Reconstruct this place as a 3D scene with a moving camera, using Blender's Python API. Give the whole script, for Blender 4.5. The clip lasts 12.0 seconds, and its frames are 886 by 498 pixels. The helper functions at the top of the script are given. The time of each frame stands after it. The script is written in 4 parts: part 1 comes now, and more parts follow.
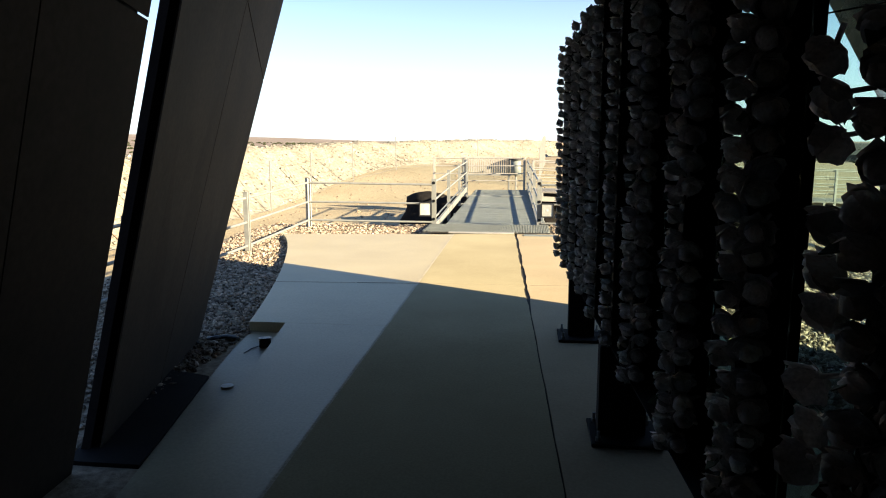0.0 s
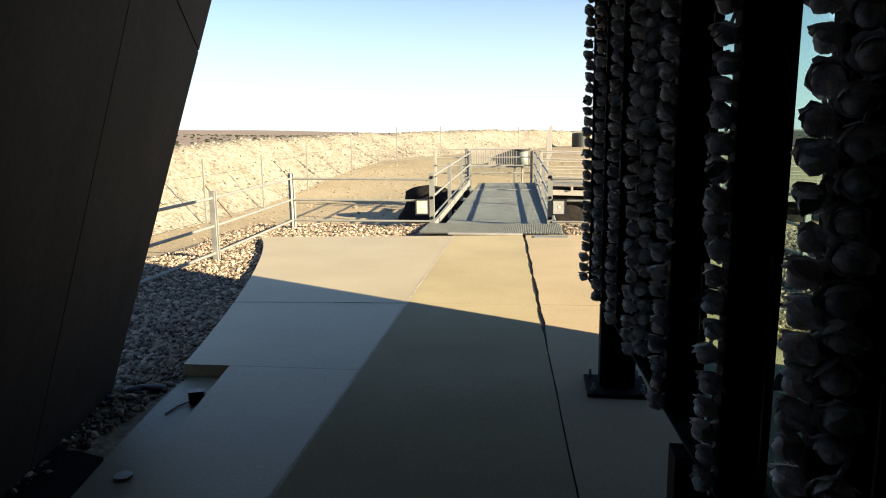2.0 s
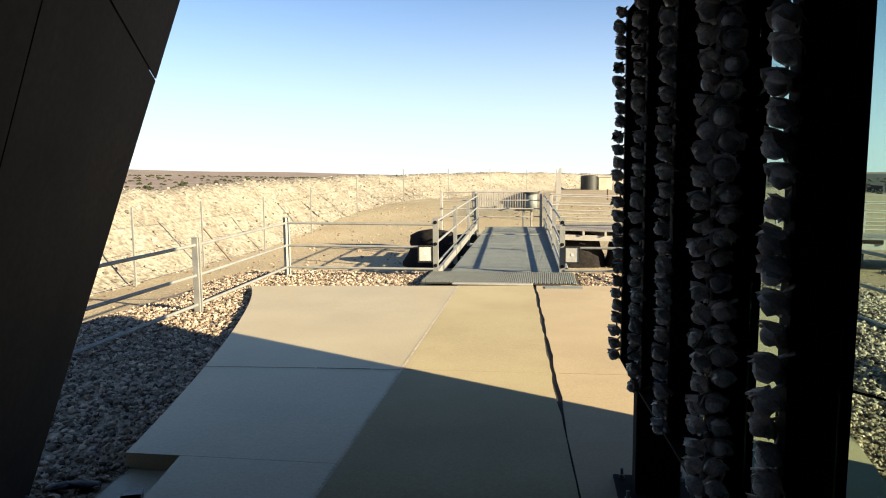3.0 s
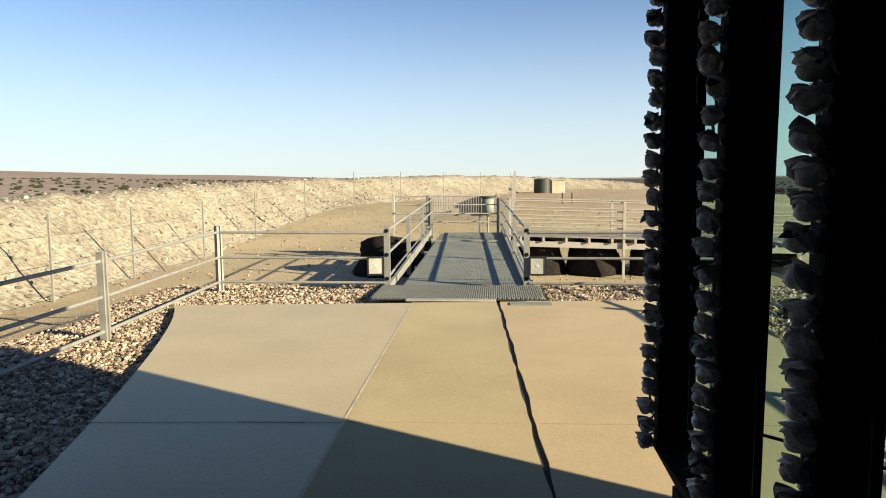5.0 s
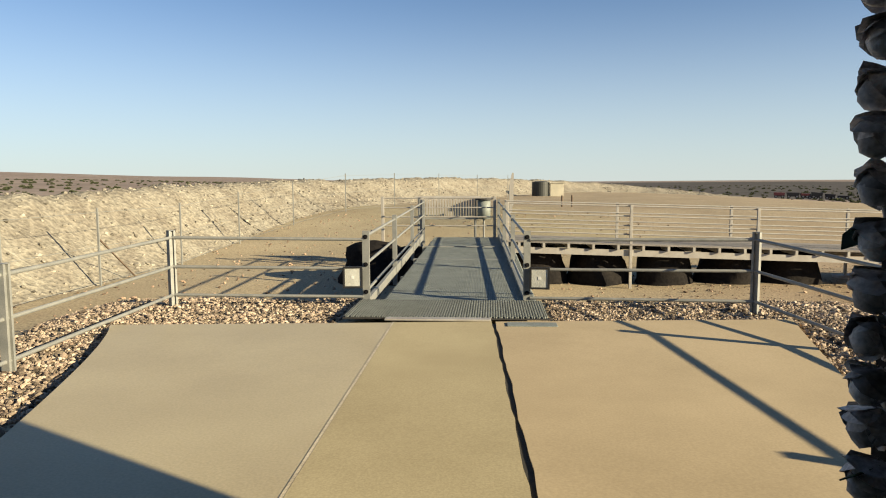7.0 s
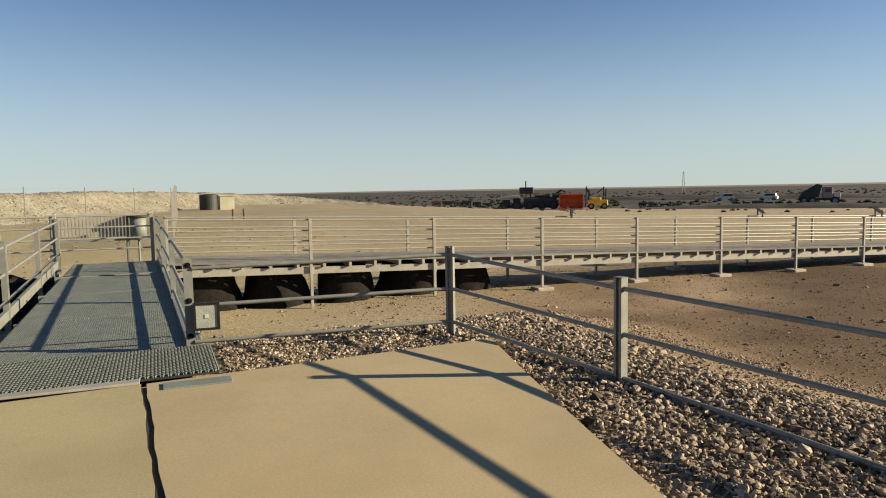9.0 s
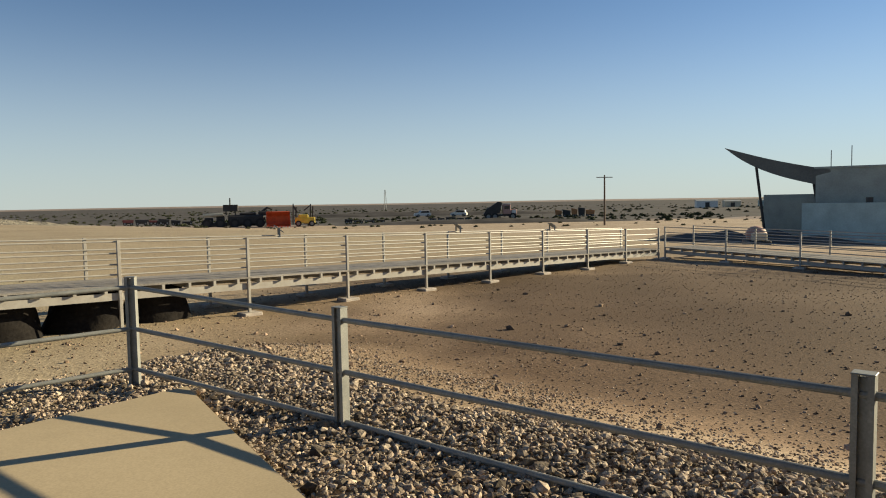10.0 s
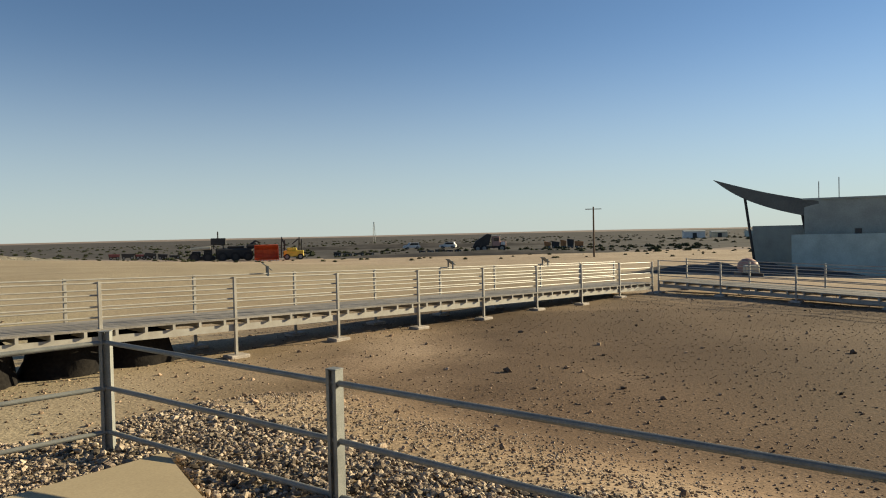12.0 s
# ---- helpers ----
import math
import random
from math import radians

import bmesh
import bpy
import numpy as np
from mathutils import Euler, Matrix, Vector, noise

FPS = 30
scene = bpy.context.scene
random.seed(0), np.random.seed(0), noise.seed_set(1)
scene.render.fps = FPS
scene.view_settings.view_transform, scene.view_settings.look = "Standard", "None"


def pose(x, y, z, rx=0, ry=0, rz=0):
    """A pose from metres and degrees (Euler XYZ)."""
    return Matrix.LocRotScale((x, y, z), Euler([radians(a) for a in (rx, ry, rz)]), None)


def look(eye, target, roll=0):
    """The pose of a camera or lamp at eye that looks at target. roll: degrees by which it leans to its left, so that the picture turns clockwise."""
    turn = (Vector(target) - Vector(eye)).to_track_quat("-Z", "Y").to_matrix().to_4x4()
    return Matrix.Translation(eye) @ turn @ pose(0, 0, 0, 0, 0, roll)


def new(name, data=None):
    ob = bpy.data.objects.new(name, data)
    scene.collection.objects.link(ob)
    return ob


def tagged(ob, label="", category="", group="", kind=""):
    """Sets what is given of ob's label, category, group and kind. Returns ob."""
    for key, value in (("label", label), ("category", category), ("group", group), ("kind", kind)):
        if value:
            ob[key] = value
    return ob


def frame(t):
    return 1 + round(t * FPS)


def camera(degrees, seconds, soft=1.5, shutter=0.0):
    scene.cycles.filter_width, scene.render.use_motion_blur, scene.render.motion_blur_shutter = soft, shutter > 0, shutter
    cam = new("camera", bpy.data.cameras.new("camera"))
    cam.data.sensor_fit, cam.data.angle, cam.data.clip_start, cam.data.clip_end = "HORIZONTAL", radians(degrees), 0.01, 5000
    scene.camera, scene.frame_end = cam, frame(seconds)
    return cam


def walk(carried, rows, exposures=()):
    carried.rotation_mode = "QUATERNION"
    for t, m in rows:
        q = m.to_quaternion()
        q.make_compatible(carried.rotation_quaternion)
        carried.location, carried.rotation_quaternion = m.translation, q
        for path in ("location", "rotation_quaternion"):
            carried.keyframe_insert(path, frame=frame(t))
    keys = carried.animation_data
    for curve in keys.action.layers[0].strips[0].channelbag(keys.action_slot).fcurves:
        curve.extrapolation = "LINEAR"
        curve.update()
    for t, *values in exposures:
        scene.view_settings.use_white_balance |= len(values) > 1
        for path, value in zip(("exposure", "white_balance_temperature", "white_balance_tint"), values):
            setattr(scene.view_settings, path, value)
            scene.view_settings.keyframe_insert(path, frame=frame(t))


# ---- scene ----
cam = camera(65.0, 12.0, soft=1.05)
PATH = [
    (0, (0.524, 0.121, 1.686), (0.282, 2.083, 1.382), -0.1),
    (0.5, (0.472, 0.532, 1.684), (0.242, 2.491, 1.356), -0.4),
    (1, (0.452, 0.871, 1.668), (0.159, 2.824, 1.353), 1.6),
    (1.5, (0.484, 1.283, 1.648), (0.158, 3.226, 1.31), 0.5),
    (2, (0.452, 1.638, 1.653), (0.194, 3.594, 1.325), -0.7),
    (2.5, (0.441, 2.041, 1.659), (0.111, 3.995, 1.389), 0.4),
    (3, (0.405, 2.487, 1.658), (0.123, 4.456, 1.448), -0.5),
    (3.2, (0.395, 2.556, 1.674), (0.17, 4.532, 1.47), -0.3),
    (4.8, (0.242, 3.513, 1.672), (0.114, 5.497, 1.449), -0.7),
    (5, (0.248, 3.644, 1.658), (0.101, 5.628, 1.456), -0.5),
    (5.5, (0.252, 3.968, 1.654), (0.121, 5.952, 1.431), 0.8),
    (6, (0.231, 4.32, 1.684), (0.109, 6.304, 1.465), -0.7),
    (6.5, (0.271, 4.715, 1.619), (0.108, 6.698, 1.42), 1.0),
    (6.7, (0.274, 4.862, 1.606), (0.111, 6.845, 1.404), 0.2),
    (8.3, (0.34, 6.031, 1.583), (0.686, 7.999, 1.489), 0.3),
    (8.5, (0.364, 6.226, 1.613), (0.924, 8.142, 1.499), -1.1),
    (9, (0.463, 6.587, 1.597), (1.222, 8.43, 1.427), -1.0),
    (9.5, (0.714, 6.954, 1.599), (1.858, 8.588, 1.455), -0.3),
    (10, (0.915, 7.302, 1.599), (2.354, 8.684, 1.464), -1.0),
    (10.5, (0.94, 7.433, 1.642), (2.354, 8.845, 1.57), -0.5),
    (11, (1.079, 7.581, 1.684), (2.446, 9.04, 1.643), -0.7),
    (11.5, (1.177, 7.761, 1.735), (2.577, 9.189, 1.758), -1.1),
    (12, (1.167, 7.692, 1.727), (2.632, 9.052, 1.682), -1.3),
]
walk(cam, [(t, look(e, g, r)) for t, e, g, r in PATH],
     exposures=[(0.0, 2.25, 6450, 10), (1.5, 2.0, 6450, 10), (2.5, 1.95, 6450, 10), (3.2, 1.82, 6450, 10), (4.8, 1.60, 6450, 8), (6.5, 1.36, 6450, 8), (8.5, 1.06, 6450, 7), (12.0, 1.0, 6500, 5)])

# ---- world, sun ----
SUN_AZ, SUN_EL = 113.3, 17.5      # degrees clockwise from +y, above the horizon
world = bpy.data.worlds.new("world")
scene.world = world
world.use_nodes = True
sky = world.node_tree.nodes.new("ShaderNodeTexSky")
sky.sky_type, sky.sun_disc = 'NISHITA', False
sky.sun_elevation, sky.sun_rotation = radians(SUN_EL), radians(SUN_AZ)
sky.air_density, sky.dust_density, sky.ozone_density, sky.altitude = 0.72, 0.0, 2.4, 300
# pale desert haze all round, thinning with height
wn, wl = world.node_tree.nodes, world.node_tree.links
coord, split, band, haze = wn.new("ShaderNodeTexCoord"), wn.new("ShaderNodeSeparateXYZ"), wn.new("ShaderNodeMapRange"), wn.new("ShaderNodeMix")
wl.new(coord.outputs["Generated"], split.inputs[0])
wl.new(split.outputs[2], band.inputs[0])
band.interpolation_type = 'SMOOTHERSTEP'
band.inputs[1].default_value, band.inputs[2].default_value, band.inputs[3].default_value, band.inputs[4].default_value = -0.12, 0.33, 0.97, 0.0
haze.data_type = 'RGBA'
haze.inputs[7].default_value = (4.58, 5.0, 4.97, 1)
wl.new(band.outputs[0], haze.inputs[0])
wl.new(sky.outputs[0], haze.inputs[6])
wl.new(haze.outputs[2], wn["Background"].inputs[0])
world.node_tree.nodes["Background"].inputs[1].default_value = 0.057
to_sun = Vector((math.sin(radians(SUN_AZ)) * math.cos(radians(SUN_EL)), math.cos(radians(SUN_AZ)) * math.cos(radians(SUN_EL)), math.sin(radians(SUN_EL))))
sun = new("sun", bpy.data.lights.new("sun", 'SUN'))
sun.data.energy, sun.data.angle, sun.data.color = 5.0, radians(0.5), (1.0, 0.838, 0.56)
sun.matrix_world = look(to_sun * 60, (0, 0, 0))

rng = random.Random(7)


# ---- materials ----
def material(name, base, rough=0.7, metal=0.0, second=None, scale=3.0, fine=60.0, bump=0.3, bump_size=0.01, vary=0.0, spec=0.5, mix=(0.35, 0.65), fine_amount=0.25):
    """Principled material: two colours mixed by coarse noise, fine grain on top, bump from both."""
    m = bpy.data.materials.new(name)
    m.use_nodes = True
    nt = m.node_tree
    N, L = nt.nodes, nt.links
    b = N["Principled BSDF"]
    b.inputs["Roughness"].default_value, b.inputs["Metallic"].default_value = rough, metal
    b.inputs["Specular IOR Level"].default_value = spec
    co = N.new("ShaderNodeTexCoord")
    geo = N.new("ShaderNodeNewGeometry")
    n1 = N.new("ShaderNodeTexNoise")
    n1.inputs["Scale"].default_value, n1.inputs["Detail"].default_value, n1.inputs["Roughness"].default_value = scale, 8, 0.6
    n2 = N.new("ShaderNodeTexNoise")
    n2.inputs["Scale"].default_value, n2.inputs["Detail"].default_value = fine, 6
    L.new(geo.outputs["Position"], n1.inputs["Vector"])
    L.new(geo.outputs["Position"], n2.inputs["Vector"])
    ramp = N.new("ShaderNodeMapRange")
    ramp.inputs[1].default_value, ramp.inputs[2].default_value = mix
    L.new(n1.outputs[0], ramp.inputs[0])
    mx = N.new("ShaderNodeMix")
    mx.data_type = 'RGBA'
    mx.inputs[6].default_value = (*base, 1)
    mx.inputs[7].default_value = (*(second or [c * 0.75 for c in base]), 1)
    L.new(ramp.outputs[0], mx.inputs[0])
    f = N.new("ShaderNodeMapRange")
    f.inputs[1].default_value, f.inputs[2].default_value = 0.3, 0.7
    f.inputs[3].default_value, f.inputs[4].default_value = 1 - fine_amount, 1 + fine_amount
    L.new(n2.outputs[0], f.inputs[0])
    last = f.outputs[0]
    if vary:
        oi = N.new("ShaderNodeObjectInfo")
        ad = N.new("ShaderNodeMath")
        ad.operation = 'ADD'
        L.new(oi.outputs["Random"], ad.inputs[0])
        L.new(geo.outputs["Random Per Island"], ad.inputs[1])
        fr = N.new("ShaderNodeMath")
        fr.operation = 'FRACT'
        L.new(ad.outputs[0], fr.inputs[0])
        v = N.new("ShaderNodeMapRange")
        v.inputs[3].default_value, v.inputs[4].default_value = 1 - vary, 1 + vary
        L.new(fr.outputs[0], v.inputs[0])
        mu = N.new("ShaderNodeMath")
        mu.operation = 'MULTIPLY'
        L.new(last, mu.inputs[0])
        L.new(v.outputs[0], mu.inputs[1])
        last = mu.outputs[0]
    sc = N.new("ShaderNodeVectorMath")
    sc.operation = 'SCALE'
    L.new(mx.outputs[2], sc.inputs[0])
    L.new(last, sc.inputs[3])
    L.new(sc.outputs[0], b.inputs["Base Color"])
    bp = N.new("ShaderNodeBump")
    bp.inputs["Strength"].default_value, bp.inputs["Distance"].default_value = bump, bump_size
    L.new(n2.outputs[0], bp.inputs["Height"])
    L.new(bp.outputs[0], b.inputs["Normal"])
    return m


M_DIRT = material("dirt", (0.410, 0.322, 0.230), 0.95, second=(0.330, 0.251, 0.174), scale=0.2, fine=22, bump=0.6, bump_size=0.02, spec=0.15, fine_amount=0.38)
M_BANK = material("bank_soil", (0.286, 0.262, 0.209), 0.95, second=(0.203, 0.178, 0.140), scale=0.9, fine=7, bump=0.8, bump_size=0.13, spec=0.1, fine_amount=0.35)
M_SCRUB = material("scrub_plain", (0.302, 0.242, 0.202), 0.95, second=(0.218, 0.174, 0.146), scale=0.02, fine=0.25, bump=0.2, bump_size=0.3, spec=0.1)
M_CONC_L = material("concrete_left", (0.465, 0.395, 0.250), 0.5, second=(0.408, 0.342, 0.214), scale=0.8, fine=55, bump=0.2, bump_size=0.003, spec=0.45, fine_amount=0.10)
M_CONC_M = material("concrete_middle", (0.425, 0.362, 0.230), 0.95, second=(0.365, 0.307, 0.193), scale=0.7, fine=70, bump=0.25, bump_size=0.003, spec=0.02, fine_amount=0.11)
M_CONC_R = material("concrete_right", (0.467, 0.374, 0.241), 0.85, second=(0.396, 0.316, 0.202), scale=0.65, fine=60, bump=0.2, bump_size=0.003, spec=0.1, fine_amount=0.08)
M_JOINT = material("joint_filler", (0.03, 0.028, 0.025), 0.9, scale=9, fine=40)
M_GROUT = material("pale_grout", (0.560, 0.486, 0.358), 0.9, second=(0.420, 0.354, 0.246), scale=5, fine=60)
M_SLATE = material("dark_slate", (0.045, 0.045, 0.048), 0.7, scale=9, fine=50, vary=0.4)
M_CUT = material("saw_cut_dust", (0.28, 0.235, 0.17), 0.9, scale=9, fine=40)
M_FOOT = material("footing_concrete", (0.420, 0.364, 0.314), 0.9, scale=4, fine=40)
M_STONE = material("gravel_stone", (0.351, 0.290, 0.221), 0.9, second=(0.213, 0.154, 0.113), scale=14, fine=60, bump=0.5, bump_size=0.01, vary=0.8, spec=0.2)
M_PEBBLE = material("pebble", (0.290, 0.207, 0.146), 0.95, scale=6, fine=40, vary=0.7, spec=0.1)
M_ROCK = material("bank_rock", (0.299, 0.272, 0.222), 0.95, second=(0.198, 0.177, 0.143), scale=3, fine=20, bump=0.6, bump_size=0.05, vary=0.6, spec=0.1)
M_GALV = material("galvanised_steel", (0.258, 0.258, 0.239), 0.6, 0.2, second=(0.194, 0.197, 0.187), scale=7, fine=90, bump=0.1, bump_size=0.002, fine_amount=0.14)
M_GRATE = material("steel_grating", (0.228, 0.248, 0.228), 0.65, 0.15, second=(0.180, 0.198, 0.184), scale=3, fine=50, bump=0.2, bump_size=0.004, fine_amount=0.2)
M_FOOTG = material("coarse_dark_grating", (0.150, 0.163, 0.152), 0.7, 0.1, second=(0.115, 0.126, 0.118), scale=3, fine=50, fine_amount=0.25)
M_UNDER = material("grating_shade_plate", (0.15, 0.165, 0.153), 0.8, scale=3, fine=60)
M_DECK = material("weathered_deck_board", (0.260, 0.241, 0.222), 0.85, second=(0.198, 0.182, 0.167), scale=3, fine=40, vary=0.18, spec=0.2)
M_RAILP = material("cream_painted_steel", (0.361, 0.340, 0.304), 0.5, second=(0.284, 0.261, 0.231), scale=4, fine=60, bump=0.1, bump_size=0.002, fine_amount=0.1)
M_CORTEN = material("rust_dark_steel", (0.030, 0.021, 0.017), 0.75, 0.0, second=(0.012, 0.010, 0.009), scale=1.3, fine=25, bump=0.2, bump_size=0.004, fine_amount=0.25, spec=0.2)
M_POST = material("black_steel", (0.010, 0.010, 0.012), 0.85, 0.0, second=(0.007, 0.007, 0.009), scale=4, fine=50, bump=0.1, bump_size=0.002, spec=0.1)
M_ROSE = material("faded_cloth_rose", (0.78, 0.75, 0.74), 0.9, second=(0.62, 0.58, 0.58), scale=25, fine=140, bump=0.3, bump_size=0.003, vary=0.45, spec=0.15)
M_LEAF = material("faded_green_leaf", (0.035, 0.075, 0.045), 0.8, scale=20, fine=90)
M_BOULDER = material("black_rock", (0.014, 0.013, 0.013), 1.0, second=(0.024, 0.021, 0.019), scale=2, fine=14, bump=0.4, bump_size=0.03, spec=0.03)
M_WHITE = material("white_paint", (0.675, 0.666, 0.630), 0.5, scale=3, fine=30, fine_amount=0.08)
M_BLACK = material("black_plastic", (0.02, 0.02, 0.022), 0.4, scale=5, fine=60)
M_LENS = material("floodlight_glass", (0.46, 0.46, 0.42), 0.15, 0.0, scale=9, fine=60, fine_amount=0.05)
M_ORANGE = material("orange_machine_paint", (0.62, 0.10, 0.03), 0.5, scale=1.5, fine=12)
M_YELLOW = material("yellow_machine_paint", (0.70, 0.50, 0.05), 0.5, scale=1.5, fine=12)
M_MAROON = material("maroon_paint", (0.20, 0.05, 0.045), 0.55, scale=1.5, fine=10)
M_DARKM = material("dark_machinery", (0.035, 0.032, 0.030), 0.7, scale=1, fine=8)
M_TYRE = material("tyre_rubber", (0.02, 0.02, 0.02), 0.85, scale=4, fine=30)
M_CARGLASS = material("dark_car_glass", (0.02, 0.025, 0.03), 0.1, scale=2, fine=9)
M_TANK = material("dark_green_tank", (0.030, 0.032, 0.028), 0.6, scale=1, fine=12)
M_CREAM = material("cream_sheet_metal", (0.510, 0.468, 0.357), 0.6, scale=1, fine=12, fine_amount=0.08)
M_BLDG = material("grey_wall_panel", (0.34, 0.37, 0.335), 0.8, scale=0.6, fine=10, fine_amount=0.08)
M_BLDG2 = material("pale_blue_wall", (0.43, 0.53, 0.51), 0.8, scale=0.6, fine=10, fine_amount=0.08)
M_ROOF = material("silver_roof_sheet", (0.42, 0.41, 0.36), 0.5, 0.1, scale=0.5, fine=8, fine_amount=0.1)
M_WING = material("ribbed_dark_soffit", (0.115, 0.125, 0.118), 0.6, second=(0.09, 0.098, 0.093), scale=0.5, fine=8, fine_amount=0.15)
M_WOOD = material("pole_timber", (0.13, 0.09, 0.06), 0.9, scale=3, fine=20)
M_SCRUB_D = material("dark_scrub_plain", (0.100, 0.090, 0.082), 0.95, second=(0.066, 0.060, 0.055), scale=0.03, fine=0.3, bump=0.2, bump_size=0.3, spec=0.1)
M_PINK = material("sun_bleached_red_paint", (0.42, 0.25, 0.21), 0.7, scale=3, fine=20)
M_RUST = material("rusty_orange_paint", (0.38, 0.17, 0.06), 0.7, scale=1.5, fine=10)
M_BUSH = material("saltbush_foliage", (0.075, 0.085, 0.045), 0.9, second=(0.05, 0.055, 0.03), scale=3, fine=20, vary=0.4, spec=0.1)

M_GLASS = bpy.data.materials.new("green_tinted_glass")
M_GLASS.use_nodes = True
_b = M_GLASS.node_tree.nodes["Principled BSDF"]
_b.inputs["Base Color"].default_value = (0.57, 0.81, 0.75, 1)
_b.inputs["Transmission Weight"].default_value = 1.0
_b.inputs["Roughness"].default_value = 0.0
_b.inputs["IOR"].default_value = 1.45



def add_patch(mat, centre, radius, colour):
    """Multiplies the ground colour by a tint over a broad area with a ragged edge."""
    N, L = mat.node_tree.nodes, mat.node_tree.links
    b = N["Principled BSDF"]
    old = b.inputs["Base Color"].links[0].from_socket
    geo = N.new("ShaderNodeNewGeometry")
    nz = N.new("ShaderNodeTexNoise")
    nz.inputs["Scale"].default_value, nz.inputs["Detail"].default_value = 0.18, 6
    L.new(geo.outputs["Position"], nz.inputs["Vector"])
    d = N.new("ShaderNodeVectorMath")
    d.operation = 'DISTANCE'
    d.inputs[1].default_value = centre
    L.new(geo.outputs["Position"], d.inputs[0])
    m1 = N.new("ShaderNodeMath")
    m1.operation = 'MULTIPLY_ADD'
    m1.inputs[1].default_value, m1.inputs[2].default_value = -14.0, 7.0
    L.new(nz.outputs[0], m1.inputs[0])
    m2 = N.new("ShaderNodeMath")
    m2.operation = 'ADD'
    L.new(d.outputs["Value"], m2.inputs[0])
    L.new(m1.outputs[0], m2.inputs[1])
    mr = N.new("ShaderNodeMapRange")
    mr.inputs[1].default_value, mr.inputs[2].default_value, mr.inputs[3].default_value, mr.inputs[4].default_value = radius * 0.72, radius, 0.85, 0.0
    L.new(m2.outputs[0], mr.inputs[0])
    mx = N.new("ShaderNodeMix")
    mx.data_type = 'RGBA'
    mx.blend_type = 'MULTIPLY'
    mx.inputs[7].default_value = (*colour, 1)
    L.new(mr.outputs[0], mx.inputs[0])
    L.new(old, mx.inputs[6])
    L.new(mx.outputs[2], b.inputs["Base Color"])


add_patch(M_DIRT, (-14.0, 26.0, -1.0), 26.0, (1.02, 1.09, 1.0))
add_patch(M_DIRT, (19.0, 11.0, -1.0), 16.5, (0.80, 0.74, 0.68))
add_patch(M_DIRT, (18.0, 12.5, -1.0), 11.5, (0.47, 0.43, 0.41))
add_patch(M_DIRT, (12.5, 8.5, -1.0), 8.0, (0.80, 0.77, 0.76))
add_patch(M_DIRT, (21.0, 16.0, -1.0), 12.0, (0.68, 0.67, 0.66))
add_patch(M_DIRT, (24.0, 62.0, -1.0), 46.0, (0.86, 0.90, 0.85))
add_patch(M_DIRT, (7.5, 6.5, -0.5), 5.0, (0.87, 0.84, 0.82))
add_patch(M_DIRT, (24.0, 14.0, -1.0), 24.0, (0.90, 0.86, 0.84))


# ---- mesh helpers ----
def finish(name, bm, mat, smooth=False):
    me = bpy.data.meshes.new(name)
    bm.to_mesh(me)
    bm.free()
    me.materials.append(mat)
    if smooth:
        for p in me.polygons:
            p.use_smooth = True
    return me


def part(name, bm, mat, parent=None, label="", smooth=False):
    me = bm if isinstance(bm, bpy.types.Mesh) else finish(name, bm, mat, smooth)
    ob = new(name, me)
    if parent is not None:
        ob.parent = parent
    if label:
        tagged(ob, label)
    return ob


def thing(name, at, label, category, group="", kind=""):
    ob = new(name)
    ob.matrix_basis = at if isinstance(at, Matrix) else Matrix.Translation(at)
    return tagged(ob, label, category, group, kind)


def box(bm, x0, x1, y0, y1, z0, z1, bevel=0.0, m=None):
    g = bmesh.ops.create_cube(bm, size=1, matrix=Matrix.Translation(((x0 + x1) / 2, (y0 + y1) / 2, (z0 + z1) / 2)) @ Matrix.Diagonal((x1 - x0, y1 - y0, z1 - z0, 1)))
    if bevel:
        es = list({e for v in g["verts"] for e in v.link_edges})
        g2 = bmesh.ops.bevel(bm, geom=es, offset=bevel, segments=1, affect='EDGES')
        vs = list({v for f in g2["faces"] for v in f.verts} | {v for v in g["verts"] if v.is_valid})
    else:
        vs = g["verts"]
    if m is not None:
        bmesh.ops.transform(bm, matrix=m, verts=vs)
    return bm


def B(*a, **k):
    return box(bmesh.new(), *a, **k)


def beam(bm, p, q, w, h):
    """A rectangular bar from p to q, w wide, h high."""
    p, q = Vector(p), Vector(q)
    d = q - p
    rot = d.to_track_quat('X', 'Z').to_matrix().to_4x4()
    bmesh.ops.create_cube(bm, size=1, matrix=Matrix.Translation((p + q) / 2) @ rot @ Matrix.Diagonal((d.length, w, h, 1)))
    return bm


def tube(bm, p, q, r, n=10, r2=None):
    p, q = Vector(p), Vector(q)
    d = q - p
    rot = d.to_track_quat('Z', 'Y').to_matrix().to_4x4()
    bmesh.ops.create_cone(bm, cap_ends=True, segments=n, radius1=r, radius2=r if r2 is None else r2, depth=d.length, matrix=Matrix.Translation((p + q) / 2) @ rot)
    return bm


def prism(bm, pts, z0, z1, axis='z'):
    """Extrude a polygon: axis z takes (x, y), axis y takes (x, z), axis x takes (y, z)."""
    def place(a, b, c):
        return {'z': (a, b, c), 'y': (a, c, b), 'x': (c, a, b)}[axis]
    lo = [bm.verts.new(place(a, b, z0)) for a, b in pts]
    hi = [bm.verts.new(place(a, b, z1)) for a, b in pts]
    bm.faces.new(lo)
    bm.faces.new(hi[::-1])
    for i in range(len(pts)):
        j = (i + 1) % len(pts)
        bm.faces.new((lo[j], lo[i], hi[i], hi[j]))
    bmesh.ops.recalc_face_normals(bm, faces=bm.faces)
    return bm


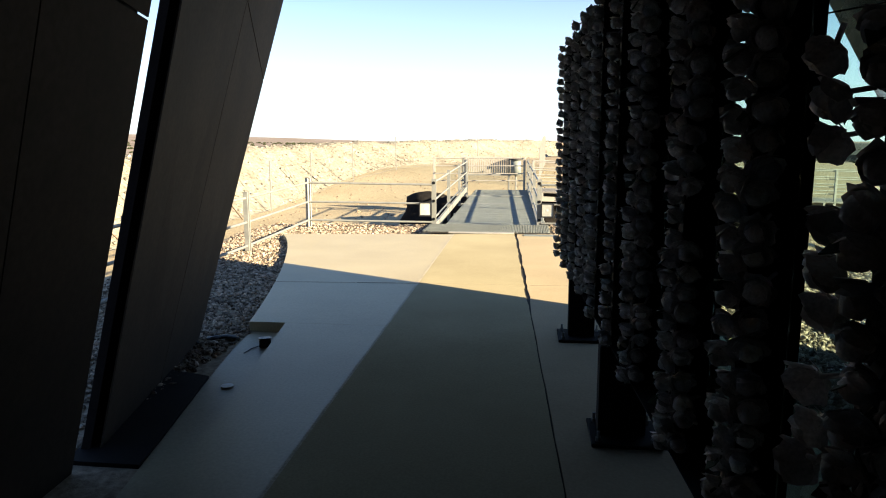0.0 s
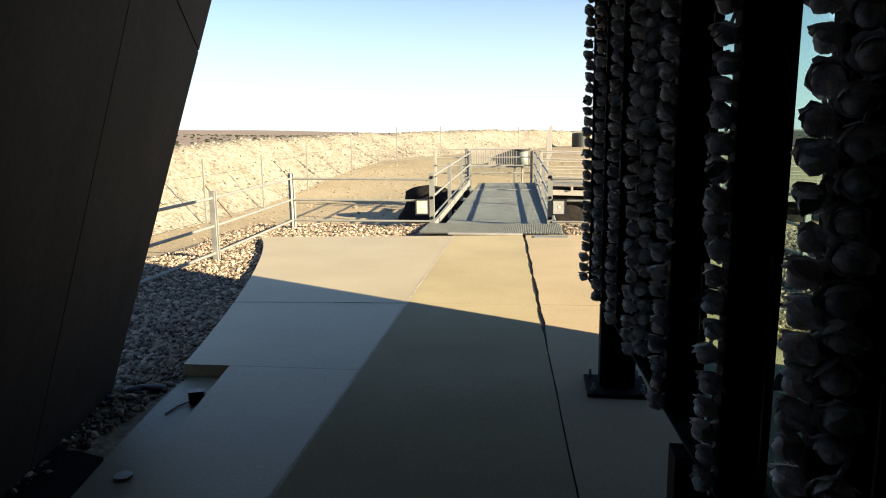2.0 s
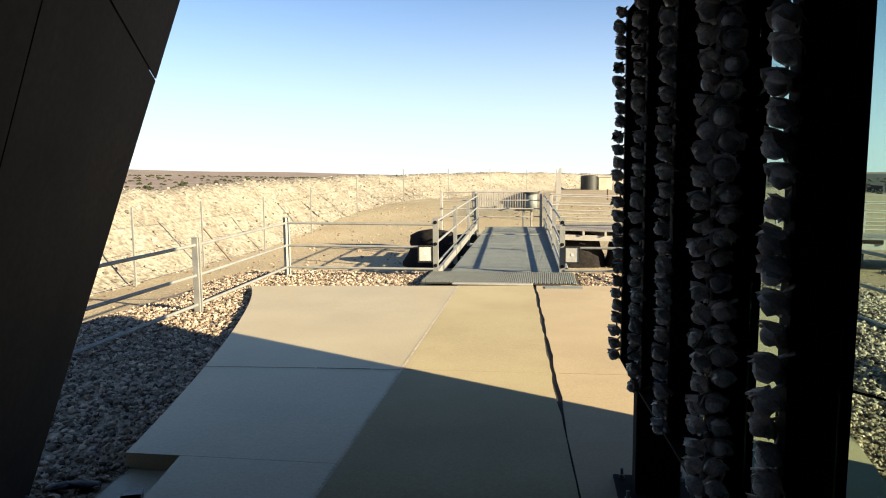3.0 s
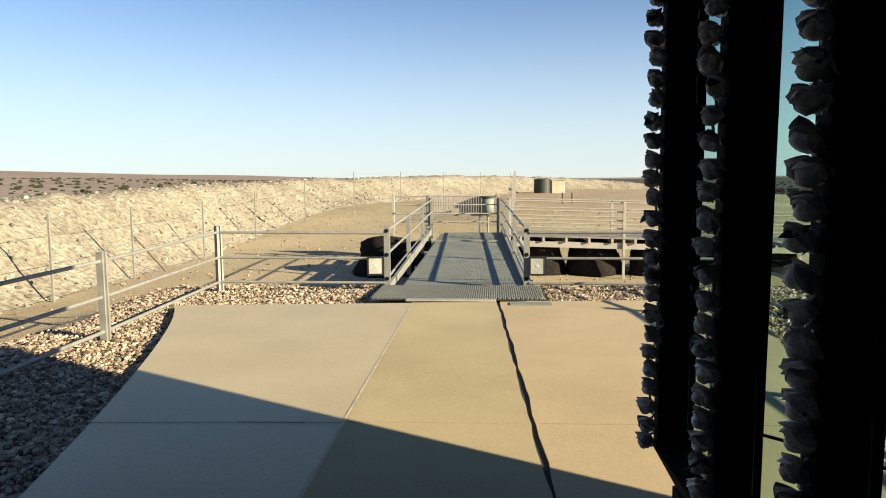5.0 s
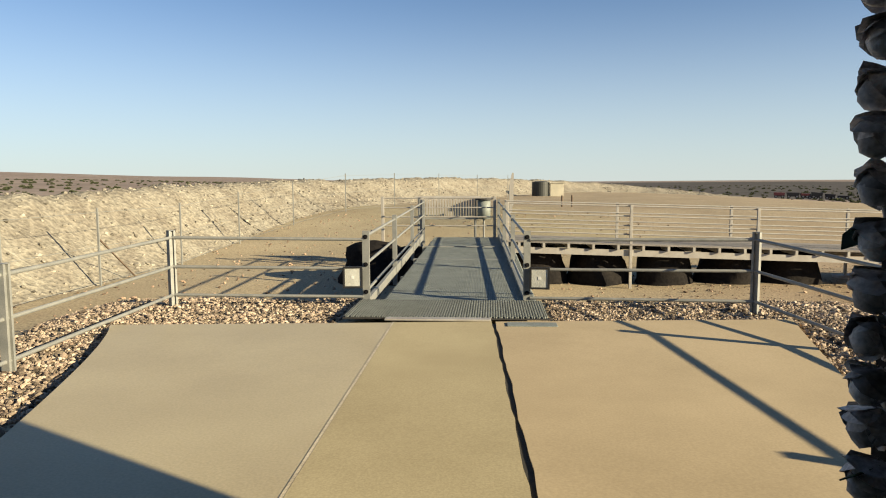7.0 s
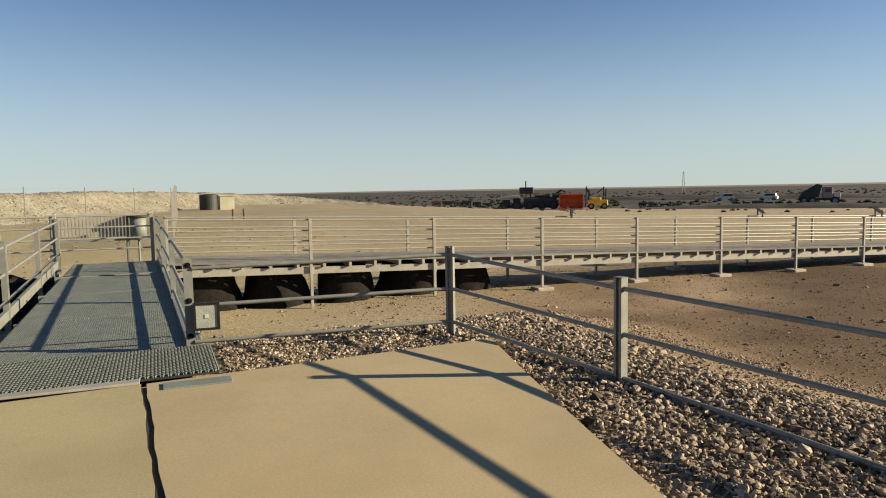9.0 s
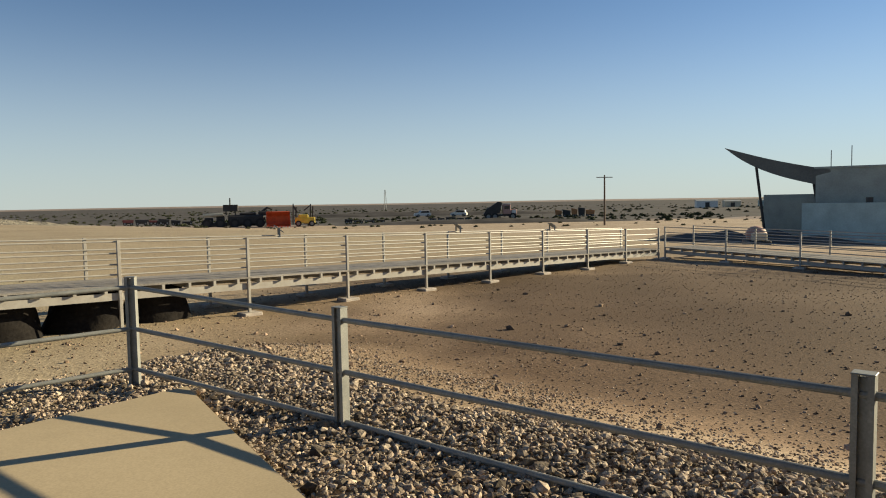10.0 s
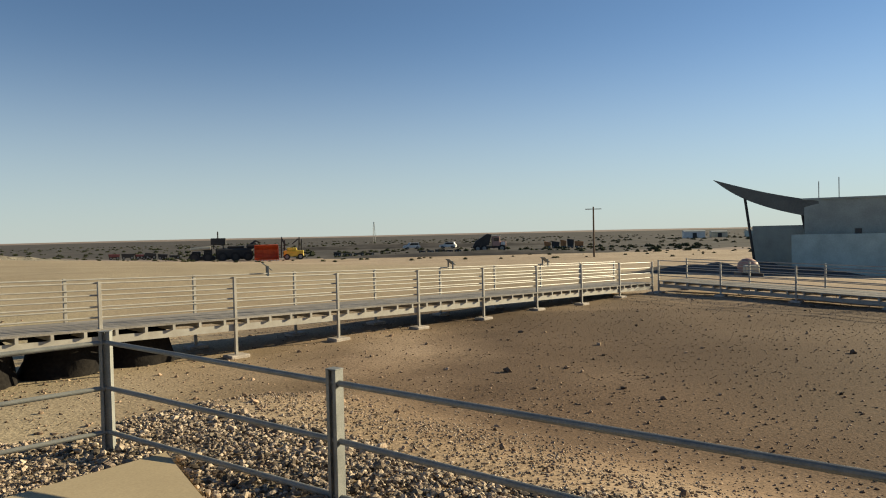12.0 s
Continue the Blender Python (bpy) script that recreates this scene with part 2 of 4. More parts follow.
def smoothstep(a, b, x):
    t = np.clip((np.asarray(x, float) - a) / (b - a), 0, 1)
    return t * t * (3 - 2 * t)


# ---- ground ----
def slab_z(y):
    return 0.055 - 0.004 * y


def ground_z(x, y):
    x, y = np.asarray(x, float), np.asarray(y, float)
    drop = np.maximum.reduce([smoothstep(14.5, 17.6, y), smoothstep(4.5, 9.5, x), smoothstep(4.6, 8.0, -x)])
    near = -0.07 - 0.9 * drop - 0.009 * np.clip(x - 9, 0, 22)
    away = 0.15 - 2.6 * smoothstep(8, 75, x) + 0.0 * y
    blend = np.maximum(smoothstep(25, 44, y), smoothstep(31, 45, x))
    z = near * (1 - blend) + away * blend
    dist = np.hypot(x, y - 4)
    left = np.arctan2(-x, np.maximum(y, 1e-3))
    rise = smoothstep(0.12, 0.62, left) * (np.abs(left) < 2.9)
    z = z + rise * (2.5 * smoothstep(30, 250, dist) + 34 * smoothstep(500, 2600, dist) * (1 + 0.22 * np.sin(left * 9) + 0.1 * np.sin(left * 23)))
    z = z + (1 - rise) * 3.0 * smoothstep(900, 3200, dist) * (0.5 + 0.5 * np.sin(left * 11))
    bumps = 0.03 * np.sin(x * 0.9 + 1.3 * np.sin(y * 0.5)) * np.sin(y * 0.8) * smoothstep(0.1, 0.6, drop + blend)
    return z + bumps


def axis_steps(lo, hi, mid0, mid1, fine):
    a = [mid0 + i * fine for i in range(int((mid1 - mid0) / fine) + 1)]
    s, v = fine, a[-1]
    while v < hi:
        s *= 1.16
        v += s
        a.append(v)
    s, v = fine, a[0]
    while v > lo:
        s *= 1.16
        v -= s
        a.insert(0, v)
    return np.array(a)


def grid_mesh(name, X, Y, Z):
    ny, nx = X.shape
    me = bpy.data.meshes.new(name)
    idx = np.arange(nx * ny).reshape(ny, nx)
    faces = np.stack([idx[:-1, :-1], idx[:-1, 1:], idx[1:, 1:], idx[1:, :-1]], -1).reshape(-1, 4)
    me.from_pydata(np.stack([X, Y, Z], -1).reshape(-1, 3).tolist(), [], faces.tolist())
    for p in me.polygons:
        p.use_smooth = True
    return me


gx = axis_steps(-3800, 3800, -16, 36, 0.45)
gy = axis_steps(-1200, 3900, -8, 30, 0.45)
GX, GY = np.meshgrid(gx, gy)
g_me = grid_mesh("ground", GX, GY, ground_z(GX, GY))
g_me.materials.append(M_DIRT)
g_me.materials.append(M_SCRUB)
g_me.materials.append(M_SCRUB_D)
cx, cy = (GX[:-1, :-1] + GX[1:, 1:]).ravel() / 2, (GY[:-1, :-1] + GY[1:, 1:]).ravel() / 2
far = (np.hypot(cx, cy) > 150) | ((cx < -14) & (cy > -50)) | ((cx > 60) & (cx + cy > 190)) | (cy > 118)
dark = (cx > 40) & (cx + cy > 200) & (np.hypot(cx, cy) < 1500)
g_me.polygons.foreach_set("material_index", np.where(dark, 2, far).astype(np.int32))
ground = tagged(new("ground", g_me), "dry reddish brown desert dirt with small stones", "ground", kind="structure")


def stones(count, sample, r0, r1, sink=0.25, flat=0.7, seed=1):
    """Many small angular stones as one mesh: vertices and faces by numpy."""
    rs = np.random.default_rng(seed)
    t = (1 + 5 ** 0.5) / 2
    base = np.array([(-1, t, 0), (1, t, 0), (-1, -t, 0), (1, -t, 0), (0, -1, t), (0, 1, t), (0, -1, -t), (0, 1, -t), (t, 0, -1), (t, 0, 1), (-t, 0, -1), (-t, 0, 1)], float) / 1.9
    tri = np.array([(0, 11, 5), (0, 5, 1), (0, 1, 7), (0, 7, 10), (0, 10, 11), (1, 5, 9), (5, 11, 4), (11, 10, 2), (10, 7, 6), (7, 1, 8), (3, 9, 4), (3, 4, 2), (3, 2, 6), (3, 6, 8), (3, 8, 9), (4, 9, 5), (2, 4, 11), (6, 2, 10), (8, 6, 7), (9, 8, 1)])
    P = sample(rs, count)
    n = len(P)
    V = base[None] * (1 + rs.uniform(-0.32, 0.32, (n, 12, 1)))
    V = V * rs.uniform(0.65, 1.25, (n, 1, 3)) * np.array([1, 1, flat])
    a, tl = rs.uniform(0, 6.283, n), rs.normal(0, 0.35, n)
    ca, sa, ct, st = np.cos(a), np.sin(a), np.cos(tl), np.sin(tl)
    x, y, z = V[..., 0], V[..., 1], V[..., 2]
    y, z = y * ct[:, None] - z * st[:, None], y * st[:, None] + z * ct[:, None]
    x, y = x * ca[:, None] - y * sa[:, None], x * sa[:, None] + y * ca[:, None]
    r = r0 + (r1 - r0) * rs.power(0.45, n)
    V = np.stack([x, y, z], -1) * r[:, None, None] + P[:, None, :]
    V[..., 2] += (r * (flat - sink) * 0.6)[:, None]
    F = tri[None] + 12 * np.arange(n)[:, None, None]
    me = bpy.data.meshes.new("stones")
    me.from_pydata(V.reshape(-1, 3).tolist(), [], F.reshape(-1, 3).tolist())
    return me


# ---- concrete slab, flaring towards the walkway ----
def flare(y):
    """Half width of the slab at y, left of the middle."""
    u = max(0.0, y - 6.2)
    return 2.05 + 0.22 * u + 0.0115 * u * u


def flare_right(y):
    u = max(0.0, y - 6.2)
    return 2.20 + 0.16 * u + 0.0105 * u * u


def mid_left(y):
    return -0.69 - 0.0145 * max(0.0, y - 3)


def mid_right(y):
    return 0.72 - 0.0435 * max(0.0, y - 3.2)


def gap(y):
    """Half width of the open joint, wider out in the weather."""
    return 0.005 + 0.015 * float(smoothstep(6.6, 7.8, y))


def slab_piece(name, left, right, y0, y1, front, mat, dz=0.0, steps=36):
    bm = bmesh.new()
    top, bot = [], []
    for i in range(steps + 1):
        y = y0 + (y1 - y0) * i / steps
        row = []
        for k in range(5):
            u = k / 4
            xx = left(y) * (1 - u) + right(y) * u
            yy = y + (front(xx) - y1) * (i / steps) ** 6
            row.append(bm.verts.new((xx, yy, slab_z(yy) + dz)))
        top.append(row)
        bot.append([bm.verts.new((v.co.x, v.co.y, -0.32)) for v in row])
    for i in range(steps):
        for k in range(4):
            bm.faces.new((top[i][k], top[i][k + 1], top[i + 1][k + 1], top[i + 1][k]))
        bm.faces.new((top[i][0], top[i + 1][0], bot[i + 1][0], bot[i][0]))
        bm.faces.new((top[i + 1][4], top[i][4], bot[i][4], bot[i + 1][4]))
    for k in range(4):
        bm.faces.new((top[0][k + 1], top[0][k], bot[0][k], bot[0][k + 1]))
        bm.faces.new((top[-1][k], top[-1][k + 1], bot[-1][k + 1], bot[-1][k]))
    bmesh.ops.recalc_face_normals(bm, faces=bm.faces)
    return part(name, bm, mat, slab)


slab = thing("pavement", (0, 0, 0), "tan concrete slab flaring out towards the walkway, in three strips", "pavement", kind="structure")
front = lambda x: 12.88 + 0.088 * (x - 0.3)
slab_piece("panel", lambda y: -flare(y), lambda y: mid_left(y) - 0.006, 6.18, 12.82, front, M_CONC_L)
slab_piece("panel", lambda y: max(-1.70 + 0.166 * (6.18 - y), -1.70), lambda y: mid_left(y) - 0.006, -5.5, 6.176, lambda x: 6.176, M_CONC_L, steps=14)
slab_piece("panel", lambda y: mid_left(y) + 0.006, lambda y: mid_right(y) - gap(y) - 0.3 * gap(y) * math.sin(y * 5.1) - 0.25 * gap(y) * math.sin(y * 13), -5.5, 12.82, front, M_CONC_M, 0.004, 90)
slab_piece("panel", lambda y: mid_right(y) + 1.1 * gap(y) + 0.35 * gap(y) * math.sin(y * 4.3 + 1) + 0.25 * gap(y) * math.sin(y * 11), lambda y: flare_right(y), -5.5, 12.82, front, M_CONC_R, 0.002, 90)
# dark filler in the open joint, and the shallow crack line across the left strip
bm = bmesh.new()
for i in range(60):
    y0, y1 = -5 + 17.8 * i / 60, -5 + 17.8 * (i + 1) / 60
    beam(bm, (mid_right(y0), y0, slab_z(y0) - 0.02), (mid_right(y1), y1, slab_z(y1) - 0.02), 0.09, 0.02)
part("joint_filler", bm, M_JOINT, slab)
bm = bmesh.new()
for i in range(60):
    y0, y1 = -5 + 17.8 * i / 60, -5 + 17.8 * (i + 1) / 60
    beam(bm, (mid_left(y0), y0, slab_z(y0) - 0.0072), (mid_left(y1), y1, slab_z(y1) - 0.0072), 0.034, 0.02)
part("joint_filler", bm, M_GROUT, slab, "pale grout in the narrow joint")
for x0, x1, ya, yb, w, mat in ((-1.50, -1.03, 8.10, 8.12, 0.006, M_JOINT), (-2.50, -1.52, 8.04, 8.10, 0.003, M_CUT), (-1.02, -0.78, 8.12, 8.13, 0.003, M_CUT), (-0.74, 0.47, 8.14, 8.16, 0.002, M_CUT), (0.55, 2.45, 8.17, 8.22, 0.003, M_CUT)):
    part("saw_cut", beam(bmesh.new(), (x0, ya, slab_z(8.1) + 0.0045), (x1, yb, slab_z(8.1) + 0.0045), w, 0.003), mat, slab)

# low ledge beside the slab, with its fitting and a pale disc
ledge = thing("ledge", (0, 0, 0), "lower concrete ledge along the slab edge in shade", "ledge", kind="structure")
prism(bm := bmesh.new(), [(-2.03, 6.172), (-1.70, 6.172), (-1.70 + 0.166 * 10, -3.8), (-1.70 + 0.166 * 10 - 0.36, -3.8), (-1.47, 3.0), (-1.62, 3.8), (-1.84, 4.9), (-1.98, 5.7)], -0.3, -0.065)
part("ledge_top", bm, M_CONC_L, ledge)
box_fit = thing("junction_box", pose(-1.72, 5.72, -0.065, 0, 0, 20), "small black cable box with a loose lead on the ledge", "junction box")
part("body", B(-0.05, 0.05, -0.035, 0.035, 0, 0.07, 0.008), M_BLACK, box_fit)
part("lid", B(-0.052, 0.052, -0.037, 0.037, 0.0705, 0.082, 0.004), M_BLACK, box_fit)
lead = tube(tube(bmesh.new(), (-0.05, 0, 0.01), (-0.12, -0.06, 0.006), 0.005, 6), (-0.12, -0.06, 0.006), (-0.17, -0.17, 0.006), 0.005, 6)
part("lead", lead, M_BLACK, box_fit)
disc = thing("paper_disc", pose(-1.62, 4.72, -0.064), "small flat white disc lying on the ledge", "disc")
part("disc", tube(bmesh.new(), (0, 0, 0), (0, 0, 0.012), 0.045, 20), M_WHITE, disc)


# ---- leaning steel walls of the memorial ----
LEAN = 0.31
WALL_H = 4.4


def leaning_wall(name, x0, y0, x1, y1, label, lean0, lean1, fwd, base=-0.35, sign=1.0, thick=0.05):
    """A plate wall on the line (x0, y0) to (x1, y1) that leans inwards; its sheets have open seams."""
    w = thing(name, (0, 0, 0), label, "wall", kind="structure")
    d = Vector((x1 - x0, y1 - y0, 0))
    n = Vector((d.y, -d.x, 0)).normalized() * sign

    def at(u, z, off):
        return Vector((x0, y0, z)) + d * u + Vector(((lean0 * (1 - u) + lean1 * u) * sign * z, fwd * u * z, 0)) + n * off

    def slab_between(u0, u1, za, zb, off0, off1, tilt=(0.0, 0.0)):
        bm = bmesh.new()
        vs = [bm.verts.new(at(u, z, off)) for off in (off0, off1) for u, z in ((u0, za + tilt[0] * (u0 - 1)), (u1, za + tilt[0] * (u1 - 1)), (u1, zb + tilt[1] * (u1 - 1)), (u0, zb + tilt[1] * (u0 - 1)))]
        bm.faces.new(vs[:4])
        bm.faces.new(vs[7:3:-1])
        for i in range(4):
            j = (i + 1) % 4
            bm.faces.new((vs[j], vs[i], vs[i + 4], vs[j + 4]))
        bmesh.ops.recalc_face_normals(bm, faces=bm.faces)
        return bm

    cols = max(2, int(d.length / 0.75))
    g = 0.004 / d.length
    for za, zb, t0, t1 in ((base, 2.26, 0.0, -0.9), (2.275, WALL_H, -0.9, 0.0)):
        for c in range(cols):
            part("sheet", slab_between(c / cols + g, (c + 1) / cols - g, za, zb, 0.0, -0.010, (t0, t1)), M_CORTEN, w)
    part("core", slab_between(0, 1, base, WALL_H, -0.06, -0.06 - thick), M_POST, w)
    return w


wall_l1 = leaning_wall("wall_left_1", -1.872, 3.62, -2.344, 5.782, "leaning rust-dark steel sheet wall with narrow seams", 0.262, 0.156, 0.372)
# black sheet laid where the strip beside the ledge is only in deep shade
part("wall_foot_shade", prism(bmesh.new(), [(-1.99, 3.45), (-1.555, 3.45), (-1.62, 3.8), (-1.835, 4.88), (-2.22, 5.0)], -0.2, -0.045), M_POST, wall_l1, "black sheet painting in the deep shade at the wall foot")
leaning_wall("wall_left_2", -1.20, -5.5, -1.868, 3.36, "leaning rust-dark steel wall beside a narrow slit", 0.237, 0.258, 0.0)
# out of view; end and lean are set so its shadow edge crosses the slab
leaning_wall("wall_right_1", 3.32, 2.8, 4.1, 5.45, "unseen leaning dark steel wall, placed to cast the slab shadow edge", 0.31, 0.31, 0.547, sign=-1.0)
# also out of view, added as a sun block along the passage
leaning_wall("wall_right_2", 3.2, -5.5, 3.3, 2.92, "unseen leaning dark steel wall, added to block sun from the passage", 0.31, 0.31, 0.0, sign=-1.0)
# roof plate out of view, added to cut the skylight on the shaded slab
part("ceiling", prism(bmesh.new(), [(-0.42, -5.6), (2.15, -5.6), (2.24, 2.9), (3.0, 8.7), (0.2, 8.7), (-1.85, 7.6), (-1.15, 3.4)], 3.35, 3.45), M_CORTEN)
# wall behind the camera, added to keep the passage dark
bw_ = bmesh.new()
prism(bw_, [(-1.7, -0.35), (3.5, -0.35), (2.1, WALL_H), (-0.4, WALL_H)], -5.75, -5.6, 'y')
part("unseen_back_wall", bw_, M_CORTEN)
tagged(bpy.data.objects["unseen_back_wall"], "unseen dark wall added to keep light out of the passage end", "wall", kind="structure")
tagged(bpy.data.objects["ceiling"], "unseen dark roof plate added to shade the passage and slab", "ceiling", kind="structure")


# ---- memorial posts with roses, and glass between them ----
def rose_mesh(seed):
    """A cloth rose facing -x: a folded bud inside three rings of cupped petals whose lips turn out."""
    r = random.Random(seed)
    bm = bmesh.new()
    bmesh.ops.create_icosphere(bm, subdivisions=2, radius=0.027, matrix=Matrix.Translation((-0.002, 0, 0)) @ Matrix.Diagonal((1.15, 1, 1, 1)))
    for v in bm.verts:
        a = math.atan2(v.co.z, v.co.y)
        v.co *= 1 + 0.07 * math.sin(3 * a + 190 * v.co.x + seed)
    for count, rad, tip, span, lip in ((3, 0.029, 2.30, 1.25, 0.002), (4, 0.033, 1.92, 1.05, 0.006), (5, 0.0355, 1.55, 0.90, 0.011)):
        turn = r.uniform(0, 6.283)
        for k in range(count):
            a0 = turn + 6.283 * k / count + r.uniform(-0.15, 0.15)
            end, sp, rr = tip + r.uniform(-0.14, 0.14), span * r.uniform(0.9, 1.1), rad * r.uniform(0.95, 1.06)
            grid = []
            for i in range(5):
                row = []
                for j in range(5):
                    u, v = (j - 2) / 2, i / 4
                    reach = end * (1 - 0.16 * u * u)
                    phi = 0.25 + (reach - 0.25) * v
                    a = a0 + sp * u * (0.55 + 0.45 * math.sin(0.4 + 2.0 * v))
                    q = rr * (1 + 0.08 * u) + lip * v ** 3 * (1 + 0.5 * math.sin(4 * u + seed + k))
                    row.append(bm.verts.new((q * math.cos(phi) * 0.95, q * math.sin(phi) * math.cos(a), q * math.sin(phi) * math.sin(a))))
                grid.append(row)
            for i in range(4):
                for j in range(4):
                    bm.faces.new((grid[i][j], grid[i][j + 1], grid[i + 1][j + 1], grid[i + 1][j]))
    tube(bm, (0.028, 0, 0), (0.066, 0.004, -0.026), 0.0055, 6)
    tube(bm, (0.022, 0, 0), (0.036, 0, -0.003), 0.015, 8, 0.008)
    return finish("flower", bm, M_ROSE, True)


def leaf_mesh():
    bm = bmesh.new()
    pts = [(0, 0), (0.02, 0.016), (0.05, 0.018), (0.075, 0), (0.05, -0.018), (0.02, -0.016)]
    vs = [bm.verts.new((-x * 0.8, y, -x * 0.6)) for x, y in pts]
    lo = [bm.verts.new((v.co.x + 0.002, v.co.y, v.co.z - 0.002)) for v in vs]
    bm.faces.new(vs)
    bm.faces.new(lo[::-1])
    for i in range(6):
        bm.faces.new((vs[i], vs[(i + 1) % 6], lo[(i + 1) % 6], lo[i]))
    return finish("leaf", bm, M_LEAF)


ROSES = [rose_mesh(s) for s in (3, 5, 8, 13, 21, 34)]
LEAF = leaf_mesh()
POST_Y = [6.006, 5.483, 4.981, 4.49, 3.966, 3.398, 2.887, 2.249, 1.723, 1.162]
WIDE = (6,)
PAIRED = (3, 6, 7, 8, 9)            # fins with a second, staggered column of roses


def row_x(y):
    """The line on which the roses hang."""
    return 0.781 + 0.0465 * (6.006 - y)


fin_profile = [(0.020, 0.74), (0.020, 2.43), (0.145, 2.58), (0.160, 2.58), (0.145, 0.74)]
fin_me = finish("blade", prism(bmesh.new(), fin_profile, -0.032, 0.032, 'y'), M_POST)
wide_me = finish("blade", prism(bmesh.new(), [(x + 0.055 * (x > 0.1), z) for x, z in fin_profile], -0.032, 0.032, 'y'), M_POST)
for i, y in enumerate(POST_Y):
    p = thing("memorial_post", (row_x(y), y, 0.0), "black steel memorial fin hung with a column of faded roses", "memorial post", "rose posts along the passage")
    part("blade", wide_me if i in WIDE else fin_me, None, p)
    z, k = 0.755 + rng.uniform(-0.012, 0.012), 0
    while z < 2.47:
        f = part("flower", ROSES[rng.randrange(6)], None, p)
        s = rng.uniform(0.76, 0.94)
        f.matrix_basis = pose(-0.006 + rng.uniform(-0.010, 0.007), rng.uniform(-0.016, 0.010), z, 0, rng.uniform(-62, -22), rng.uniform(-14, 36)) @ pose(0, 0, 0, rng.uniform(0, 360)) @ Matrix.Diagonal((s, s, s, 1))
        if i in PAIRED and rng.random() < 0.93:
            f = part("flower", ROSES[rng.randrange(6)], None, p)
            f.matrix_basis = pose(0.034 + rng.uniform(-0.012, 0.008), -0.066 + rng.uniform(-0.010, 0.010), z + 0.033 + rng.uniform(-0.01, 0.01), 0, rng.uniform(-55, -18), rng.uniform(42, 85)) @ pose(0, 0, 0, rng.uniform(0, 360)) @ Matrix.Diagonal((s, s, s, 1))
        if i == 9 and k % 4 != 1:
            f = part("flower", ROSES[rng.randrange(6)], None, p)
            f.matrix_basis = pose(-0.040 + rng.uniform(-0.012, 0.012), 0.085 + rng.uniform(-0.02, 0.02), z + 0.03, 0, rng.uniform(-55, -10), rng.uniform(-80, -20)) @ pose(0, 0, 0, rng.uniform(0, 360)) @ Matrix.Diagonal((s, s, s, 1))
        if k % 5 == 2 or (i > 6 and k % 3 == 0):
            lf = part("leaf", LEAF, None, p)
            s = rng.uniform(0.7, 1.0)
            lf.matrix_basis = pose(0.002, rng.uniform(-0.03, 0.02), z + 0.03, rng.uniform(-40, 40), rng.uniform(-35, 25), rng.uniform(-30, 60)) @ Matrix.Diagonal((s, s, s, 1))
        z += rng.uniform(0.059, 0.072)
        k += 1

# the beam that carries the fins, on pedestals bolted to the slab
frame_ = thing("steel_plinth", (0, 0, 0), "black steel beam on bolted pedestals under the rose fins", "steel frame")
ya, yb = POST_Y[0] + 0.034, POST_Y[-1] - 0.25
bm = bmesh.new()
ends = []
for y in (ya, yb):
    ends.append([bm.verts.new((row_x(y) + dx, y, z)) for dx, z in ((0.012, 0.737), (0.105, 0.57), (0.25, 0.57), (0.25, 0.66), (0.150, 0.737))])
for i in range(5):
    bm.faces.new((ends[0][i], ends[0][(i + 1) % 5], ends[1][(i + 1) % 5], ends[1][i]))
bm.faces.new(ends[0])
bm.faces.new(ends[1][::-1])
bmesh.ops.recalc_face_normals(bm, faces=bm.faces)
part("beam", bm, M_POST, frame_)
bolt_me = finish("bolt", tube(tube(bmesh.new(), (0, 0, 0), (0, 0, 0.022), 0.016, 6), (0, 0, 0.022), (0, 0, 0.055), 0.009, 8), M_GALV)
for i in (0, 4, 8):
    y = POST_Y[i]
    x, z = row_x(y), slab_z(y) + 0.003
    part("pedestal", B(x + 0.095 - 0.04 * (i > 0), x + 0.315, y - 0.06, y + 0.06, z + 0.0205, 0.569, 0.004), M_POST, frame_)
    pl = part("base_plate", B(x + 0.01, x + 0.39, y - 0.20, y + 0.17, z, z + 0.02, 0.004), M_POST, frame_)
    for bx in (x + 0.05, x + 0.35):
        for by in (y - 0.15, y + 0.12):
            part("bolt", bolt_me, None, pl).location = (bx, by, z + 0.02)
for a, b in zip(POST_Y[1:], POST_Y[:-1]):
    g = thing("glass_panel", (0, 0, 0), "green tinted glass sheet fixed between two memorial posts", "glass panel", "glass sheets of the memorial")
    bm = bmesh.new()
    beam(bm, (row_x(a) + 0.12, a + 0.034, 1.62), (row_x(b) + 0.12, b - 0.034, 1.62), 0.010, 1.74)
    pane = part("pane", bm, M_GLASS, g)
    pane.visible_shadow = False
    for z in (0.92, 2.3):
        part("clamp", beam(bmesh.new(), (row_x(a) + 0.118, a + 0.034, z), (row_x(a) + 0.116, a + 0.085, z), 0.03, 0.05), M_POST, g)
for z0, z1 in ((2.35, 2.62), (0.85, 0.30)):
    c = thing("tension_cable", (0, 0, 0), "thin dark steel stay cable behind the glass", "cable", "stay cables")
    x0 = row_x(6.006) + 0.13
    part("cable", tube(bmesh.new(), (x0, 6.0, z0), (3.85 - LEAN * z1, 5.2, z1), 0.006, 6), M_POST, c)
    part("end_fitting", tube(bmesh.new(), (x0 - 0.01, 6.003, z0), (x0 + 0.11, 5.97, z0 + (z1 - z0) * 0.045), 0.012, 8), M_GALV, c)


